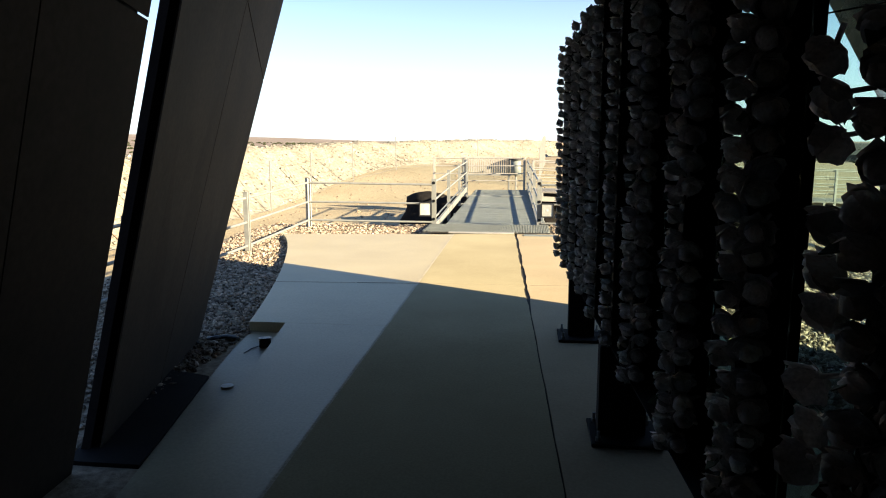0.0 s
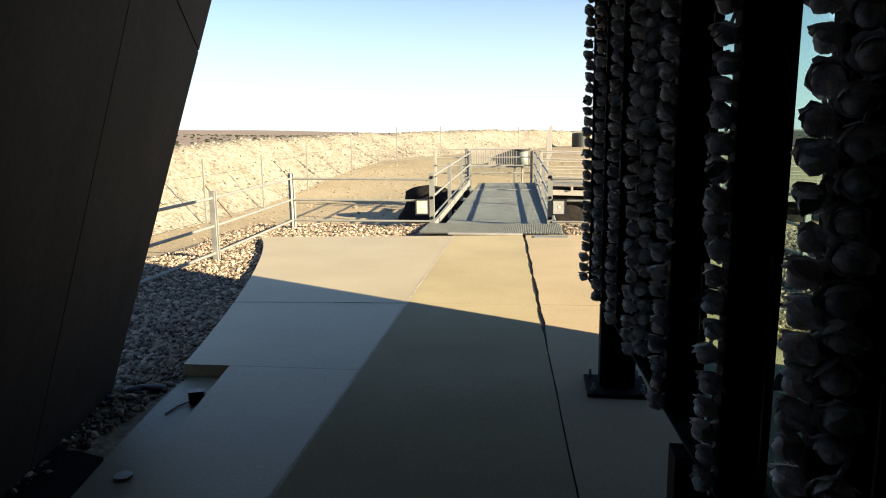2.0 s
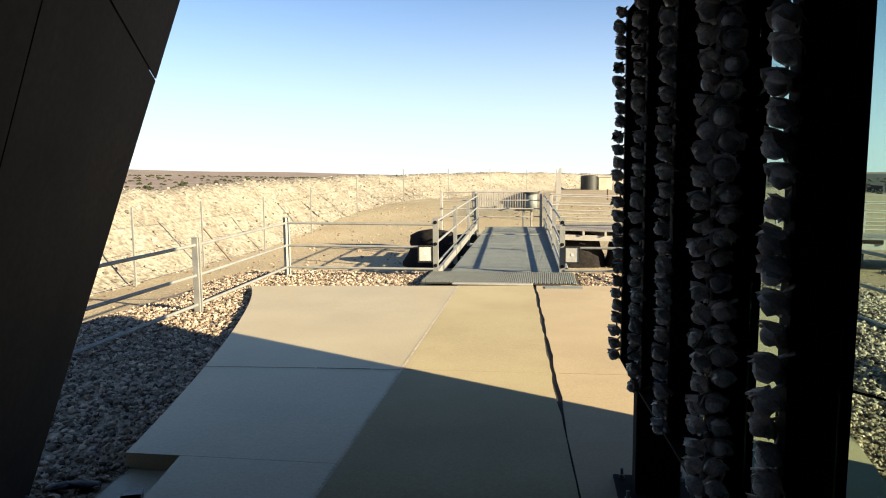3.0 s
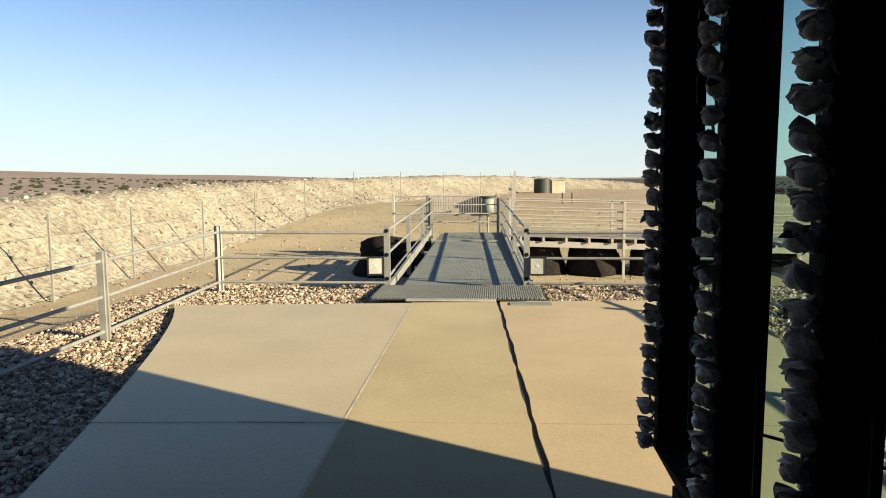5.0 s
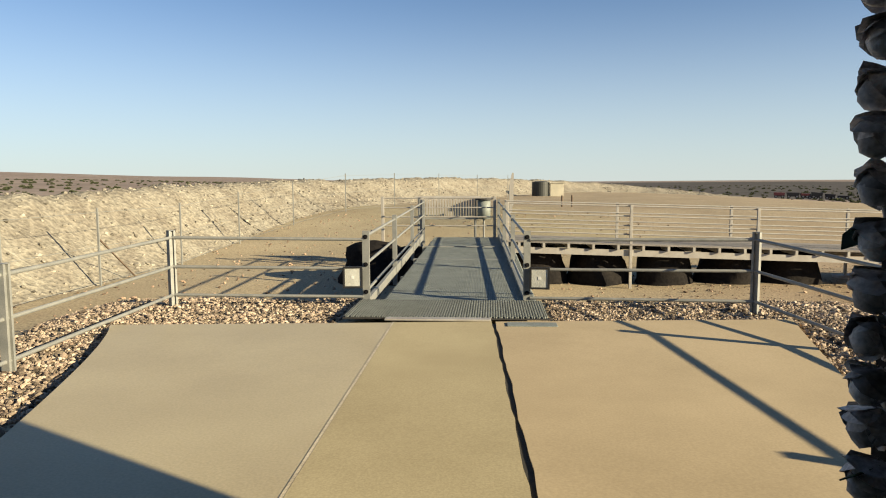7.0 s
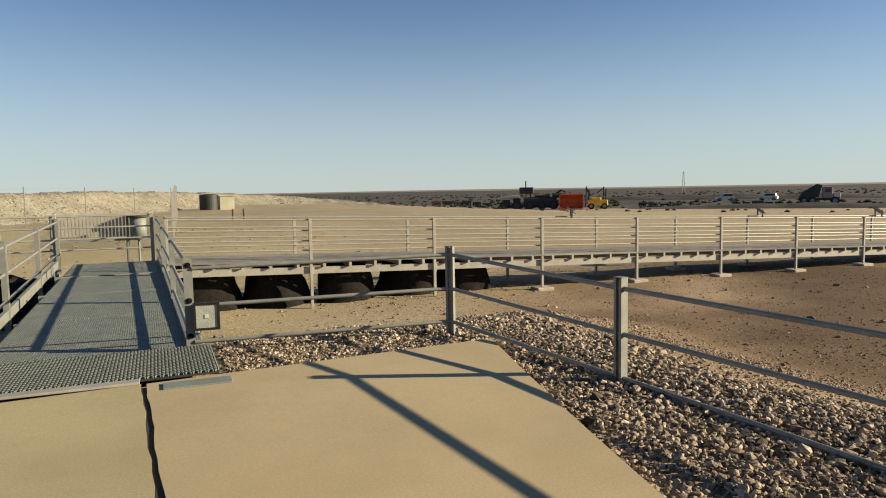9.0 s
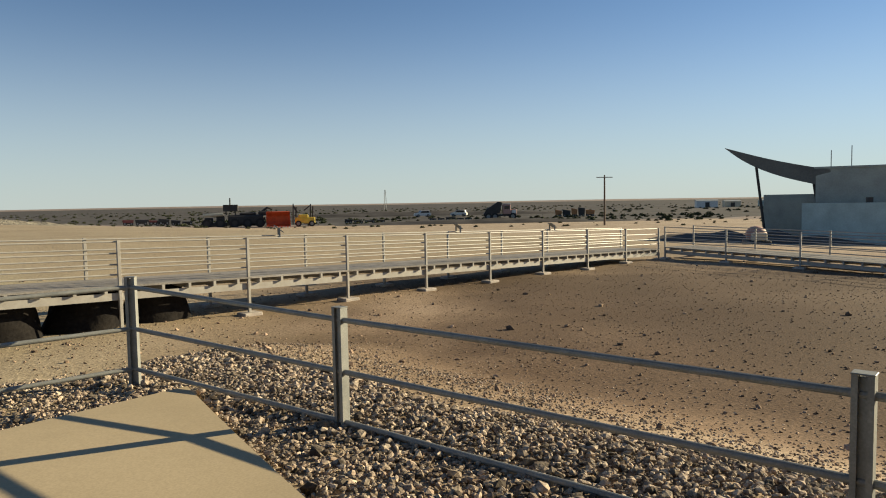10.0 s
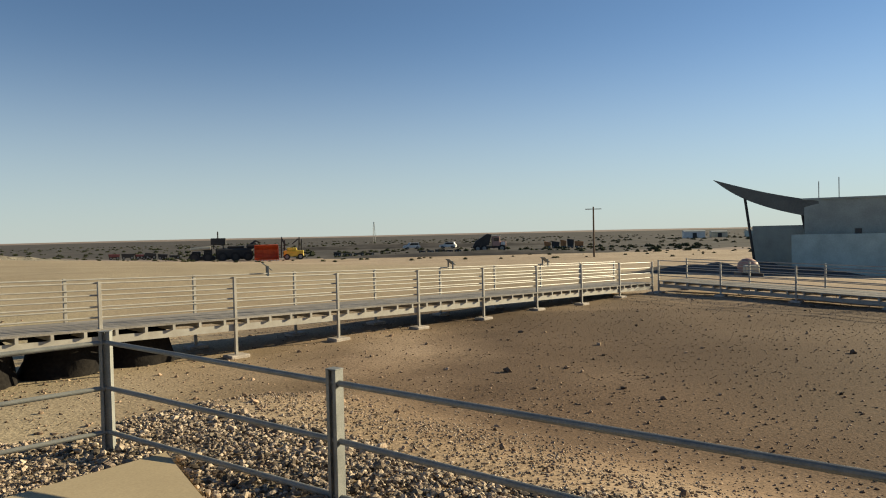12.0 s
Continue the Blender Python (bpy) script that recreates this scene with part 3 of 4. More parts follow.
# ---- galvanised fences round the slab ----
def channel_post(height, base=-0.35, w=0.09, d=0.075, t=0.012):
    bm = bmesh.new()
    box(bm, -w / 2, -w / 2 + t * 2.2, -d / 2, d / 2, base, height)
    box(bm, w / 2 - t * 2.2, w / 2, -d / 2, d / 2, base, height)
    box(bm, -w / 2 + t * 2.2, w / 2 - t * 2.2, -t, t, base, height - 0.012)
    box(bm, -w / 2 - 0.004, w / 2 + 0.004, -d / 2 - 0.004, d / 2 + 0.004, height, height + 0.008, 0.003)
    return finish("post", bm, M_GALV)


POST_ME = channel_post(0.92)


def pipe_fence(name, pts, label, heights=(0.83, 0.44, 0.06), r=0.021):
    f = thing(name, (0, 0, 0), label, "fence", "pipe fences round the slab")
    for i, (x, y, z) in enumerate(pts):
        if i == 0:
            continue
        a, b = pts[max(0, i - 1)], pts[min(len(pts) - 1, i + 1)]
        rot = math.degrees(math.atan2(b[1] - a[1], b[0] - a[0]))
        part("post", POST_ME, None, f).matrix_basis = pose(x, y, z, 0, 0, rot)
    for a, b in zip(pts[:-1], pts[1:]):
        for h in heights:
            part("rail", tube(bmesh.new(), (a[0], a[1], a[2] + h), (b[0], b[1], b[2] + h), r, 12), M_GALV, f, smooth=False)
    return f


pipe_fence("fence", [(-1.44, 14.20, 0.0), (-3.99, 14.03, 0.035), (-3.97, 10.79, -0.025), (-4.02, 7.5, -0.06), (-4.0, 4.2, -0.08)], "galvanised three-rail pipe fence on steel channel posts")
pipe_fence("fence", [(0.78, 14.19, 0.0), (3.54, 13.86, 0.03), (4.07, 11.41, -0.09), (4.33, 8.05, -0.10), (4.4, 4.7, -0.12)], "galvanised three-rail pipe fence beside coarse gravel")

# ---- grated ramp and walkway ----
bridge = thing("footbridge", (0, 0, 0), "galvanised steel grating footbridge with pipe handrails", "footbridge")
BX = lambda y: -0.025 * (y - 14.2)       # the walkway heads slightly left
BZ = lambda y: 0.02 + 0.012 * (y - 12.9)


def lattice(bm, x0, x1, y0, y1, wire, pitch=0.055):
    """Diamond bars over a panel, top at z 0."""
    w, l = x1 - x0, y1 - y0
    for s in (1, -1):
        c = -l
        while c < w:
            a0, a1 = max(0.0, -c), min(l, w - c)
            if a1 - a0 > 0.02:
                xa, xb = (x0 + c + a0, x0 + c + a1)
                if s < 0:
                    xa, xb = x1 - (xa - x0), x1 - (xb - x0)
                beam(bm, (xa, y0 + a0, -0.007), (xb, y0 + a1, -0.007), wire, 0.014)
            c += pitch
    return bm


def grate_panel(x0, x1, y0, y1, pitch):
    g = part("grating_panel", lattice(bmesh.new(), x0, x1, y0 + 0.007, y1 - 0.007, 0.022, pitch), M_GRATE, bridge)
    g["kind"] = "stuff"
    g.matrix_basis = Matrix(((1, -0.025, 0, 0.025 * 14.2), (0, 1, 0, 0), (0, 0.012, 1, 0.02 - 0.012 * 12.9 + 0.03), (0, 0, 0, 1)))
    # darker sheet under the bars paints in the shade of the openings
    u = part("gap_shade_sheet", B(x0, x1, y0 + 0.007, y1 - 0.007, -0.05, -0.006), M_UNDER, bridge)
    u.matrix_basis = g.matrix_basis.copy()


for a, b in ((14.16, 16.7), (16.7, 19.2), (19.2, 21.7), (21.7, 24.4)):
    grate_panel(-1.36, 0.70, a, b, 0.05)
# the flared foot of the ramp
foot = part("ramp_plate", lattice(bmesh.new(), -1.46, 0.92, 13.0, 14.15, 0.015, 0.062), M_FOOTG, bridge, "coarse diamond grating at the foot of the ramp")
foot["kind"] = "stuff"
foot.matrix_basis = Matrix.Translation((0, 0, 0.034))
# near-black sheet: shade in the foot grating's openings, put in as colour
part("gap_shade_sheet", prism(bmesh.new(), [(-1.46, 12.98), (0.92, 12.98), (0.90, 14.15), (-1.46, 14.15)], 0.003, 0.019), M_DARKM, bridge)
part("edge_plate", B(-0.95, 0.27, 12.86, 12.99, 0.008, 0.030, 0.004), M_RAILP, bridge)
part("cover_plate", B(0.45, 1.0, 12.60, 12.80, 0.006, 0.018, 0.003), M_GRATE, bridge)
end_post_me = finish("end_post", box(box(B(-0.045, 0.045, -0.01, 0.01, -0.3, 0.92), -0.045, -0.03, -0.01, 0.05, -0.3, 0.92), 0.03, 0.045, -0.01, 0.05, -0.3, 0.92), M_GALV)
bolt2_me = finish("bolt", tube(tube(bmesh.new(), (0, -0.012, 0), (0, -0.020, 0), 0.030, 16), (0, -0.020, 0), (0, -0.034, 0), 0.016, 8), M_POST)
PY = (14.2, 17.6, 21.2, 24.8)
for side, x0 in ((-1, -1.40), (1, 0.74)):
    for k, y in enumerate(PY):
        e = part("end_post" if k == 0 else "post", end_post_me if k == 0 else POST_ME, None, bridge)
        e.matrix_basis = pose(x0 + BX(y), y, BZ(y) - 0.01, 0, 0, 0 if k == 0 else 90)
        if k == 0:
            for z in (0.84, 0.47, 0.10):
                bo = part("bolt", bolt2_me, None, e)
                bo.location = (0, 0, z)
    for ya, yb in zip(PY[:-1], PY[1:]):
        for h in (0.84, 0.47, 0.10):
            part("handrail", tube(bmesh.new(), (x0 + BX(ya), ya, BZ(ya) + h), (x0 + BX(yb), yb, BZ(yb) + h), 0.021, 12), M_GALV, bridge)
    part("stringer", beam(bmesh.new(), (x0 + BX(14.1), 14.1, -0.06), (x0 + BX(24.4), 24.4, 0.06), 0.05, 0.16), M_GALV, bridge)
for y in (16.7, 19.2, 21.7):
    part("pier", B(-1.2 + BX(y), 0.55 + BX(y), y - 0.05, y + 0.05, float(ground_z(0, y)) - 0.1, BZ(y) - 0.08), M_GALV, bridge)


def floodlight(at, turn):
    f = thing("floodlight", pose(*at, 0, 0, turn), "square black floodlight with a pale lens on the fence rail", "floodlight", "ramp floodlights")
    part("housing", B(-0.125, 0.125, 0.0, 0.055, -0.14, 0.14, 0.012), M_BLACK, f)
    part("bezel", box(box(box(B(-0.13, -0.105, -0.014, 0.0, -0.145, 0.145), 0.105, 0.13, -0.014, 0.0, -0.145, 0.145), -0.105, 0.105, -0.014, 0.0, 0.12, 0.145), -0.105, 0.105, -0.014, 0.0, -0.145, -0.12), M_BLACK, f)
    part("lens", B(-0.104, 0.104, -0.006, -0.001, -0.119, 0.119), M_LENS, f, "frosted pale glass")
    part("emitter", B(-0.02, 0.02, -0.010, -0.0065, -0.02, 0.02), M_WHITE, f)
    part("bracket", beam(bmesh.new(), (0, 0.055, -0.02), (0, 0.10, 0.08), 0.05, 0.02), M_GALV, f)
    return f


floodlight((-1.56, 14.10, 0.335), 6)
floodlight((0.90, 14.10, 0.335), -6)


# ---- raised boardwalk ----
def boardwalk(origin, direction, bays, pitch, deck0, slope, width, label, skip_front=(), gz=True):
    ux = Vector((*direction, 0)).normalized()
    uy = Vector((-ux.y, ux.x, 0))
    o = Vector((*origin, 0))
    at = lambda s, w, z: o + ux * s + uy * w + Vector((0, 0, deck0 + slope * s + z))
    walk_ = thing("boardwalk", (0, 0, 0), label, "boardwalk", "raised boardwalk legs")
    n_board = 12
    for b in range(bays):
        s0, s1 = b * pitch, (b + 1) * pitch
        for k in range(n_board):
            w = width * (k + 0.5) / n_board
            part("deck_board", beam(bmesh.new(), at(s0 + 0.004, w, -0.02), at(s1 - 0.004, w, -0.02 + rng.uniform(-0.003, 0.003)), width / n_board - 0.012, 0.035), M_DECK, walk_)
        for w in (0.0, width):
            part("fascia", beam(bmesh.new(), at(s0, w, -0.23), at(s1, w, -0.23), 0.04, 0.15), M_RAILP, walk_)
        part("edge_strip", beam(bmesh.new(), at(s0, -0.05, -0.02), at(s1, -0.05, -0.02), 0.07, 0.04), M_DECK, walk_)
        for j in range(5):
            s = s0 + pitch * (j + 0.5) / 5
            part("joist", beam(bmesh.new(), at(s, -0.10, -0.095), at(s, width + 0.04, -0.095), 0.06, 0.11), M_RAILP, walk_)
        for w in (0.0, width):
            for h in (0.90, 0.66, 0.43, 0.22):
                part("rail", tube(bmesh.new(), at(s0, w, h), at(s1, w, h), 0.0175, 8), M_RAILP, walk_)
    for b in range(bays + 1):
        for w, dx in ((-0.045, 0), (width + 0.045, 0)):
            p = at(b * pitch, w, 0.93)
            zg = float(ground_z(p.x, p.y))
            part("post", B(p.x - 0.032, p.x + 0.032, p.y - 0.032, p.y + 0.032, zg - 0.05, p.z, 0.004), M_RAILP, walk_)
            if b < 3 and slope < -0.02:
                continue
            part("footing", B(p.x - 0.24, p.x + 0.24, p.y - 0.2, p.y + 0.2, zg - 0.1, zg + 0.075, 0.02), M_FOOT, walk_)
    return walk_


boardwalk((0.65, 22.0), (1, 0), 10, 2.957, 0.17, -0.0286, 1.8, "raised boardwalk with cream steel rails over dry ground")
boardwalk((31.0, 22.0), (-0.283, -0.959), 8, 3.3, -0.63, -0.012, 1.8, "raised boardwalk leg with cream steel rails, in shade")


def info_stand(at, turn):
    f = thing("info_stand", pose(*at, 0, 0, turn), "small tilted sign plate on the boardwalk rail", "sign", "rail signs")
    part("plate", B(-0.20, 0.20, -0.15, 0.15, -0.010, 0.010, 0.003, pose(0, 0, 0.14, 40)), M_GALV, f)
    part("arm", B(-0.25, -0.21, -0.02, 0.02, -0.1, 0.17), M_GALV, f)
    part("arm", B(0.21, 0.25, -0.02, 0.02, -0.1, 0.17), M_GALV, f)


info_stand((11.6, 23.82, 0.80), 62)
info_stand((18.9, 23.82, 0.60), 62)
info_stand((24.6, 23.82, 0.43), 62)

# slatted seat and bin on the far side of the boardwalk
bench = thing("bench", (-1.05, 25.6, float(ground_z(-1, 25.6))), "pale slatted metal bench back beyond the walkway", "bench")
h0 = 1.1 - float(ground_z(-1, 25.6))
for k in range(22):
    part("slat", B(-0.85 + k * 0.08, -0.80 + k * 0.08, -0.02, 0.0, h0 - 0.52, h0), M_RAILP, bench)
part("top_rail", tube(bmesh.new(), (-0.95, 0.0, h0 + 0.03), (1.0, 0.0, h0 + 0.03), 0.025, 10), M_RAILP, bench)
part("seat", B(-0.9, 0.95, -0.45, -0.02, h0 - 0.60, h0 - 0.55), M_GALV, bench)
for x in (-0.8, 0.85):
    part("leg", B(x - 0.03, x + 0.03, -0.4, -0.34, -0.1, h0 - 0.6), M_GALV, bench)
    part("leg", B(x - 0.03, x + 0.03, -0.03, 0.03, -0.1, h0 + 0.02), M_GALV, bench)
fb = thing("fence", (0, 0, 0), "pale pipe rail fence closing the end of the walkway", "fence")
for x in (-2.85, -1.72, 0.36):
    part("post", B(x - 0.04, x + 0.04, 24.86, 24.94, float(ground_z(x, 24.9)) - 0.1, 1.16, 0.004), M_RAILP, fb)
for h in (1.12, 0.85, 0.58, 0.33):
    part("rail", tube(bmesh.new(), (-2.85, 24.9, h), (0.36, 24.9, h), 0.018, 8), M_RAILP, fb)
bz = float(ground_z(0.05, 25.4))
binn = thing("rubbish_bin", (0.05, 25.4, bz), "galvanised round bin with a dark lid on a pole", "bin")
part("pole", tube(bmesh.new(), (0, 0, -0.1), (0, 0, 0.6 - bz), 0.03, 10), M_GALV, binn)
part("body", tube(bmesh.new(), (0, 0, 0.5 - bz), (0, 0, 1.05 - bz), 0.19, 20), M_GRATE, binn, "galvanised drum body", True)
part("rim", tube(bmesh.new(), (0, 0, 1.05 - bz), (0, 0, 1.12 - bz), 0.25, 20), M_DARKM, binn, "dark lid")


# ---- black rocks under the boardwalk, and shadow fillers under the footbridge ----
def rock_mesh(name, seed, mat, sub=3, rough=0.22, block=False):
    bm = bmesh.new()
    bmesh.ops.create_icosphere(bm, subdivisions=sub, radius=1.0)
    off = Vector((seed * 3.7, seed * 1.3, seed))
    for v in bm.verts:
        k = 1 + rough * noise.noise(v.co * 1.3 + off) + 0.4 * rough * noise.noise(v.co * 3.5 + off)
        c = v.co * k
        v.co = Vector([math.copysign(abs(q) ** 0.72, q) for q in c]) if block else c
        v.co.z = max(v.co.z, -0.6)
        wide = math.hypot(v.co.x, v.co.y)
        if block and wide > 0.05 and v.co.z < 0.72:
            f = (1.10 - 0.30 * (v.co.z + 0.6) / 1.6) * k / wide
            v.co.x *= f
            v.co.y *= f
    return finish(name, bm, mat, True)


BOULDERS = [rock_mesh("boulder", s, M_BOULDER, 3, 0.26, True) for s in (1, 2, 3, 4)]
# the last three are added under the footbridge to fill out its shadow
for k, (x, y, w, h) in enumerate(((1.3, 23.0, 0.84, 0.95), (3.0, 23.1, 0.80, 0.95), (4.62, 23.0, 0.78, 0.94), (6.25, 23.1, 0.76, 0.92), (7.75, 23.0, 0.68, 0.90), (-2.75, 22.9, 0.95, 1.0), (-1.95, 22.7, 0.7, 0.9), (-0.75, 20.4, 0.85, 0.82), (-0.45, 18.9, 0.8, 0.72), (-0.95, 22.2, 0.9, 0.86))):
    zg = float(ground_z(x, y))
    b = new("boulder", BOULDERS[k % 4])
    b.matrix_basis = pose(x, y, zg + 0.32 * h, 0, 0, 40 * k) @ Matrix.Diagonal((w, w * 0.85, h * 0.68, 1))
    tagged(b, "large rounded black rock below the walkways, some added to fill shade", "boulder", "black rocks")

# ---- earth embankment ----
CREST = [(-13.6, -30, 1.1), (-13.2, 5, 1.12), (-13.0, 20, 1.18), (-12.6, 34, 1.45), (-10.5, 46, 1.63), (-6.5, 58, 1.80), (-1.5, 72, 1.84), (4, 88, 1.72), (14, 101, 1.25), (26, 106, 0.25), (36, 109, -0.9), (48, 112, -2.6)]


def along(path, s):
    """Point and side direction at the share s of a polyline, smoothed."""
    f = s * (len(path) - 1)
    i = min(int(f), len(path) - 2)
    u = f - i
    p = [Vector(q) for q in path]
    p0, p1, p2, p3 = p[max(i - 1, 0)], p[i], p[i + 1], p[min(i + 2, len(p) - 1)]
    q = 0.5 * ((2 * p1) + (p2 - p0) * u + (2 * p0 - 5 * p1 + 4 * p2 - p3) * u * u + (3 * p1 - p0 - 3 * p2 + p3) * u ** 3)
    d = (p2 - p1)
    d.z = 0
    d.normalize()
    return q, Vector((d.y, -d.x, 0))


rows_s, cols_s = 620, 26
EX, EY, EZ = (np.zeros((rows_s, cols_s)) for _ in range(3))
for i in range(rows_s):
    q, side = along(CREST, (i / (rows_s - 1)))
    for j in range(cols_s):
        u = j / (cols_s - 1) * 9.2 - 4.2           # across, metres from the crest line, + towards the camera
        x, y = q.x + side.x * u, q.y + side.y * u
        g = float(ground_z(x, y))
        prof = max(0.0, 1 - max(0.0, abs(u) - 0.7) / 2.6)
        n = noise.noise(Vector((x * 0.4, y * 0.4, 1.0))) * 0.34 + noise.noise(Vector((x * 0.9 + y * 1.1, (y - x) * 0.35, 3.0))) * 0.22 + noise.noise(Vector((x * 1.7, y * 1.7, 5.0))) * 0.16 + noise.noise(Vector((x * 4.1, y * 4.1, 9.0))) * 0.10 - 0.22 * max(0.0, noise.noise(Vector((x * 1.1 - y * 0.5, y * 1.3, 14.0))) - 0.12)
        edge = 1.0 if 0 < j < cols_s - 1 else 0.0
        EX[i, j], EY[i, j] = x, y
        EZ[i, j] = g + (q.z - g) * prof ** 1.15 + n * (0.25 + 0.95 * prof - 0.7 * prof ** 3) * edge * min(1.0, prof * 3 + 0.1) - (0.12 if prof < 0.02 else 0)
bank_me = grid_mesh("embankment", EX, EY, EZ)
bank_me.materials.append(M_BANK)
bank = tagged(new("embankment", bank_me), "long bank of pale broken earth and stones", "embankment", kind="structure")


def bank_sample(rs, n):
    i = np.clip((rs.random(n) ** 1.3 * 0.75 * rows_s + 0.10 * rows_s).astype(int), 0, rows_s - 2)
    j = rs.integers(9, cols_s - 2, n)
    f, g = rs.random(n), rs.random(n)
    mixp = lambda A: (A[i, j] * (1 - f) + A[i + 1, j] * f) * (1 - g) + (A[i, j + 1] * (1 - f) + A[i + 1, j + 1] * f) * g
    return np.stack([mixp(EX), mixp(EY), mixp(EZ)], -1)


me = stones(8000, bank_sample, 0.012, 0.085, seed=4)
me.materials.append(M_ROCK)
part("rubble", me, None, bank)["kind"] = "stuff"


# ---- coarse gravel beds round the slab ----
def in_gravel(x, y):
    w = np.vectorize(flare)(y)
    wr = np.vectorize(flare_right)(y)
    right = (x > wr - 0.03) & (x < 4.95 + 0.20 * (12.5 - y) * (y < 12.5) + 0.25 * np.sin(y * 2.1)) & (y > 3.0) & (y < 14.75 + 0.2 * np.sin(x * 3))
    left = (x < -w + 0.03) & (x > -5.2 + 0.3 * np.sin(y * 1.7)) & (y > 2.6) & (y < 14.3 + 0.25 * np.sin(x * 2))
    fr = (y > 12.9 + 0.088 * (x - 0.3)) & (y < 14.75 + 0.2 * np.sin(x * 3)) & (((x > 1.0) & (x < 5.0)) | ((x < -1.55) & (x > -5.0)))
    return (right | left) | fr


def gravel_sample(rs, n):
    out = []
    total = 0
    while total < n:
        x, y = rs.uniform(-5.6, 6.2, n * 2), rs.uniform(2.6, 15.1, n * 2)
        k = in_gravel(x, y) & ((x > 0) | (rs.random(n * 2) < 0.75))
        x, y = x[k], y[k]
        z = ground_z(x, y) + 0.008 + 0.03 * np.sin(x * 2.1 + 0.4 * y) ** 2 * (x > 0)
        out.append(np.stack([x, y, z], -1))
        total += len(x)
    return np.concatenate(out)[:n]


gravel = thing("gravel_bed", (0, 0, 0), "coarse broken brown and grey gravel beside the slab", "gravel", kind="structure")


def coarse_sample(rs, n):
    """The bigger stones lie away from the slab's edge."""
    p = gravel_sample(rs, n * 2)
    edge = np.where(p[:, 0] > 0, p[:, 0] - np.vectorize(flare_right)(p[:, 1]), 0.9)
    return p[rs.random(len(p)) < np.clip(edge / 0.7, 0.08, 1.0)][:n]


for n, f, a, b, sd in ((66000, gravel_sample, 0.007, 0.025, 2), (23000, coarse_sample, 0.011, 0.037, 12)):
    me = stones(n, f, a, b, seed=sd)
    me.materials.append(M_STONE)
    part("gravel", me, None, gravel)["kind"] = "stuff"

STONE_MES = []
for s in range(6):
    me = stones(1, lambda rs, n: np.zeros((1, 3)), 0.044, 0.045, seed=30 + s)
    me.materials.append(M_STONE)
    STONE_MES.append(me)
made = 0
while made < 280:
    x, y = rng.uniform(2.8, 5.2), rng.uniform(9.0, 14.6)
    if in_gravel(np.array([x]), np.array([y]))[0]:
        o = part("stone", STONE_MES[made % 6], None, gravel)
        s = rng.uniform(0.6, 1.15)
        o.matrix_basis = pose(x, y, float(ground_z(x, y)) + 0.02, rng.uniform(-25, 25), rng.uniform(-25, 25), rng.uniform(0, 360)) @ Matrix.Diagonal((s, s, s, 1))
        made += 1


def field_sample(rs, n):
    x, y = rs.uniform(4.2, 32, n * 3), rs.uniform(1, 27, n * 3)
    k = rs.random(n * 3) < np.clip(1.4 / (1 + 0.12 * np.hypot(x - 2, y - 8)), 0, 1)
    x, y = x[k][:n], y[k][:n]
    return np.stack([x, y, ground_z(x, y)], -1)


def field2_sample(rs, n):
    x, y = rs.uniform(-10, 8, n), rs.uniform(14.4, 40, n)
    return np.stack([x, y, ground_z(x, y)], -1)


def verge_sample(rs, n):
    """Fine chips strewn from the gravel's edge out over the dirt, thinning out."""
    x, y = 4.7 + np.abs(rs.normal(0, 2.2, n)), rs.uniform(6.5, 17.0, n)
    return np.stack([x, y, ground_z(x, y)], -1)


loose = thing("loose_stones", (0, 0, 0), "scattered small stones on the dry dirt", "stones", kind="stuff")
for n, f, a, b, sd in ((26000, field_sample, 0.004, 0.024, 5), (700, field_sample, 0.02, 0.055, 8), (26, field_sample, 0.06, 0.11, 6), (2600, field2_sample, 0.008, 0.05, 7)):
    me = stones(n, f, a, b, seed=sd)
    me.materials.append(M_PEBBLE)
    part("stones", me, None, loose)["kind"] = "stuff"
me = stones(14000, verge_sample, 0.004, 0.019, seed=9)
me.materials.append(M_STONE)
part("stones", me, None, loose)["kind"] = "stuff"


slate_rng = random.Random(19)
for k in range(14):
    x, y = slate_rng.uniform(-2.62, -2.08), slate_rng.uniform(4.9, 6.1)
    me = rock_mesh("slate", 40 + k, M_SLATE, 1, 0.5)
    o = tagged(new("slate", me), "flat dark broken slate lying on the gravel", "stone", "dark slates by the ledge")
    w = slate_rng.uniform(0.03, 0.07)
    o.matrix_basis = pose(x, y, float(ground_z(x, y)) + 0.028, slate_rng.uniform(-12, 12), slate_rng.uniform(-12, 12), slate_rng.uniform(0, 360)) @ Matrix.Diagonal((w * 1.5, w, 0.022, 1))

# ---- wire fence before the bank ----
wf = thing("wire_fence", (0, 0, 0), "tall thin wire fence with steel pickets before the bank", "fence")
WP = [(-9.6, 4), (-9.6, 7.6), (-9.55, 11.2), (-9.5, 14.7), (-9.5, 18.2), (-9.5, 21.7), (-9.45, 26.2), (-9.2, 30.6), (-8.5, 35.4), (-7.2, 40.4), (-5.4, 45.6), (-3.2, 51), (-0.8, 57), (1.6, 63)]
for x, y in WP:
    z = float(ground_z(x, y))
    part("picket", B(x - 0.022, x + 0.022, y - 0.022, y + 0.022, z - 0.1, z + 1.95), M_GALV, wf)
for (xa, ya), (xb, yb) in zip(WP[:-1], WP[1:]):
    for h in (0.1, 1.0, 1.85):
        part("wire", tube(bmesh.new(), (xa, ya, float(ground_z(xa, ya)) + h), (xb, yb, float(ground_z(xb, yb)) + h), 0.006, 5), M_GALV, wf)
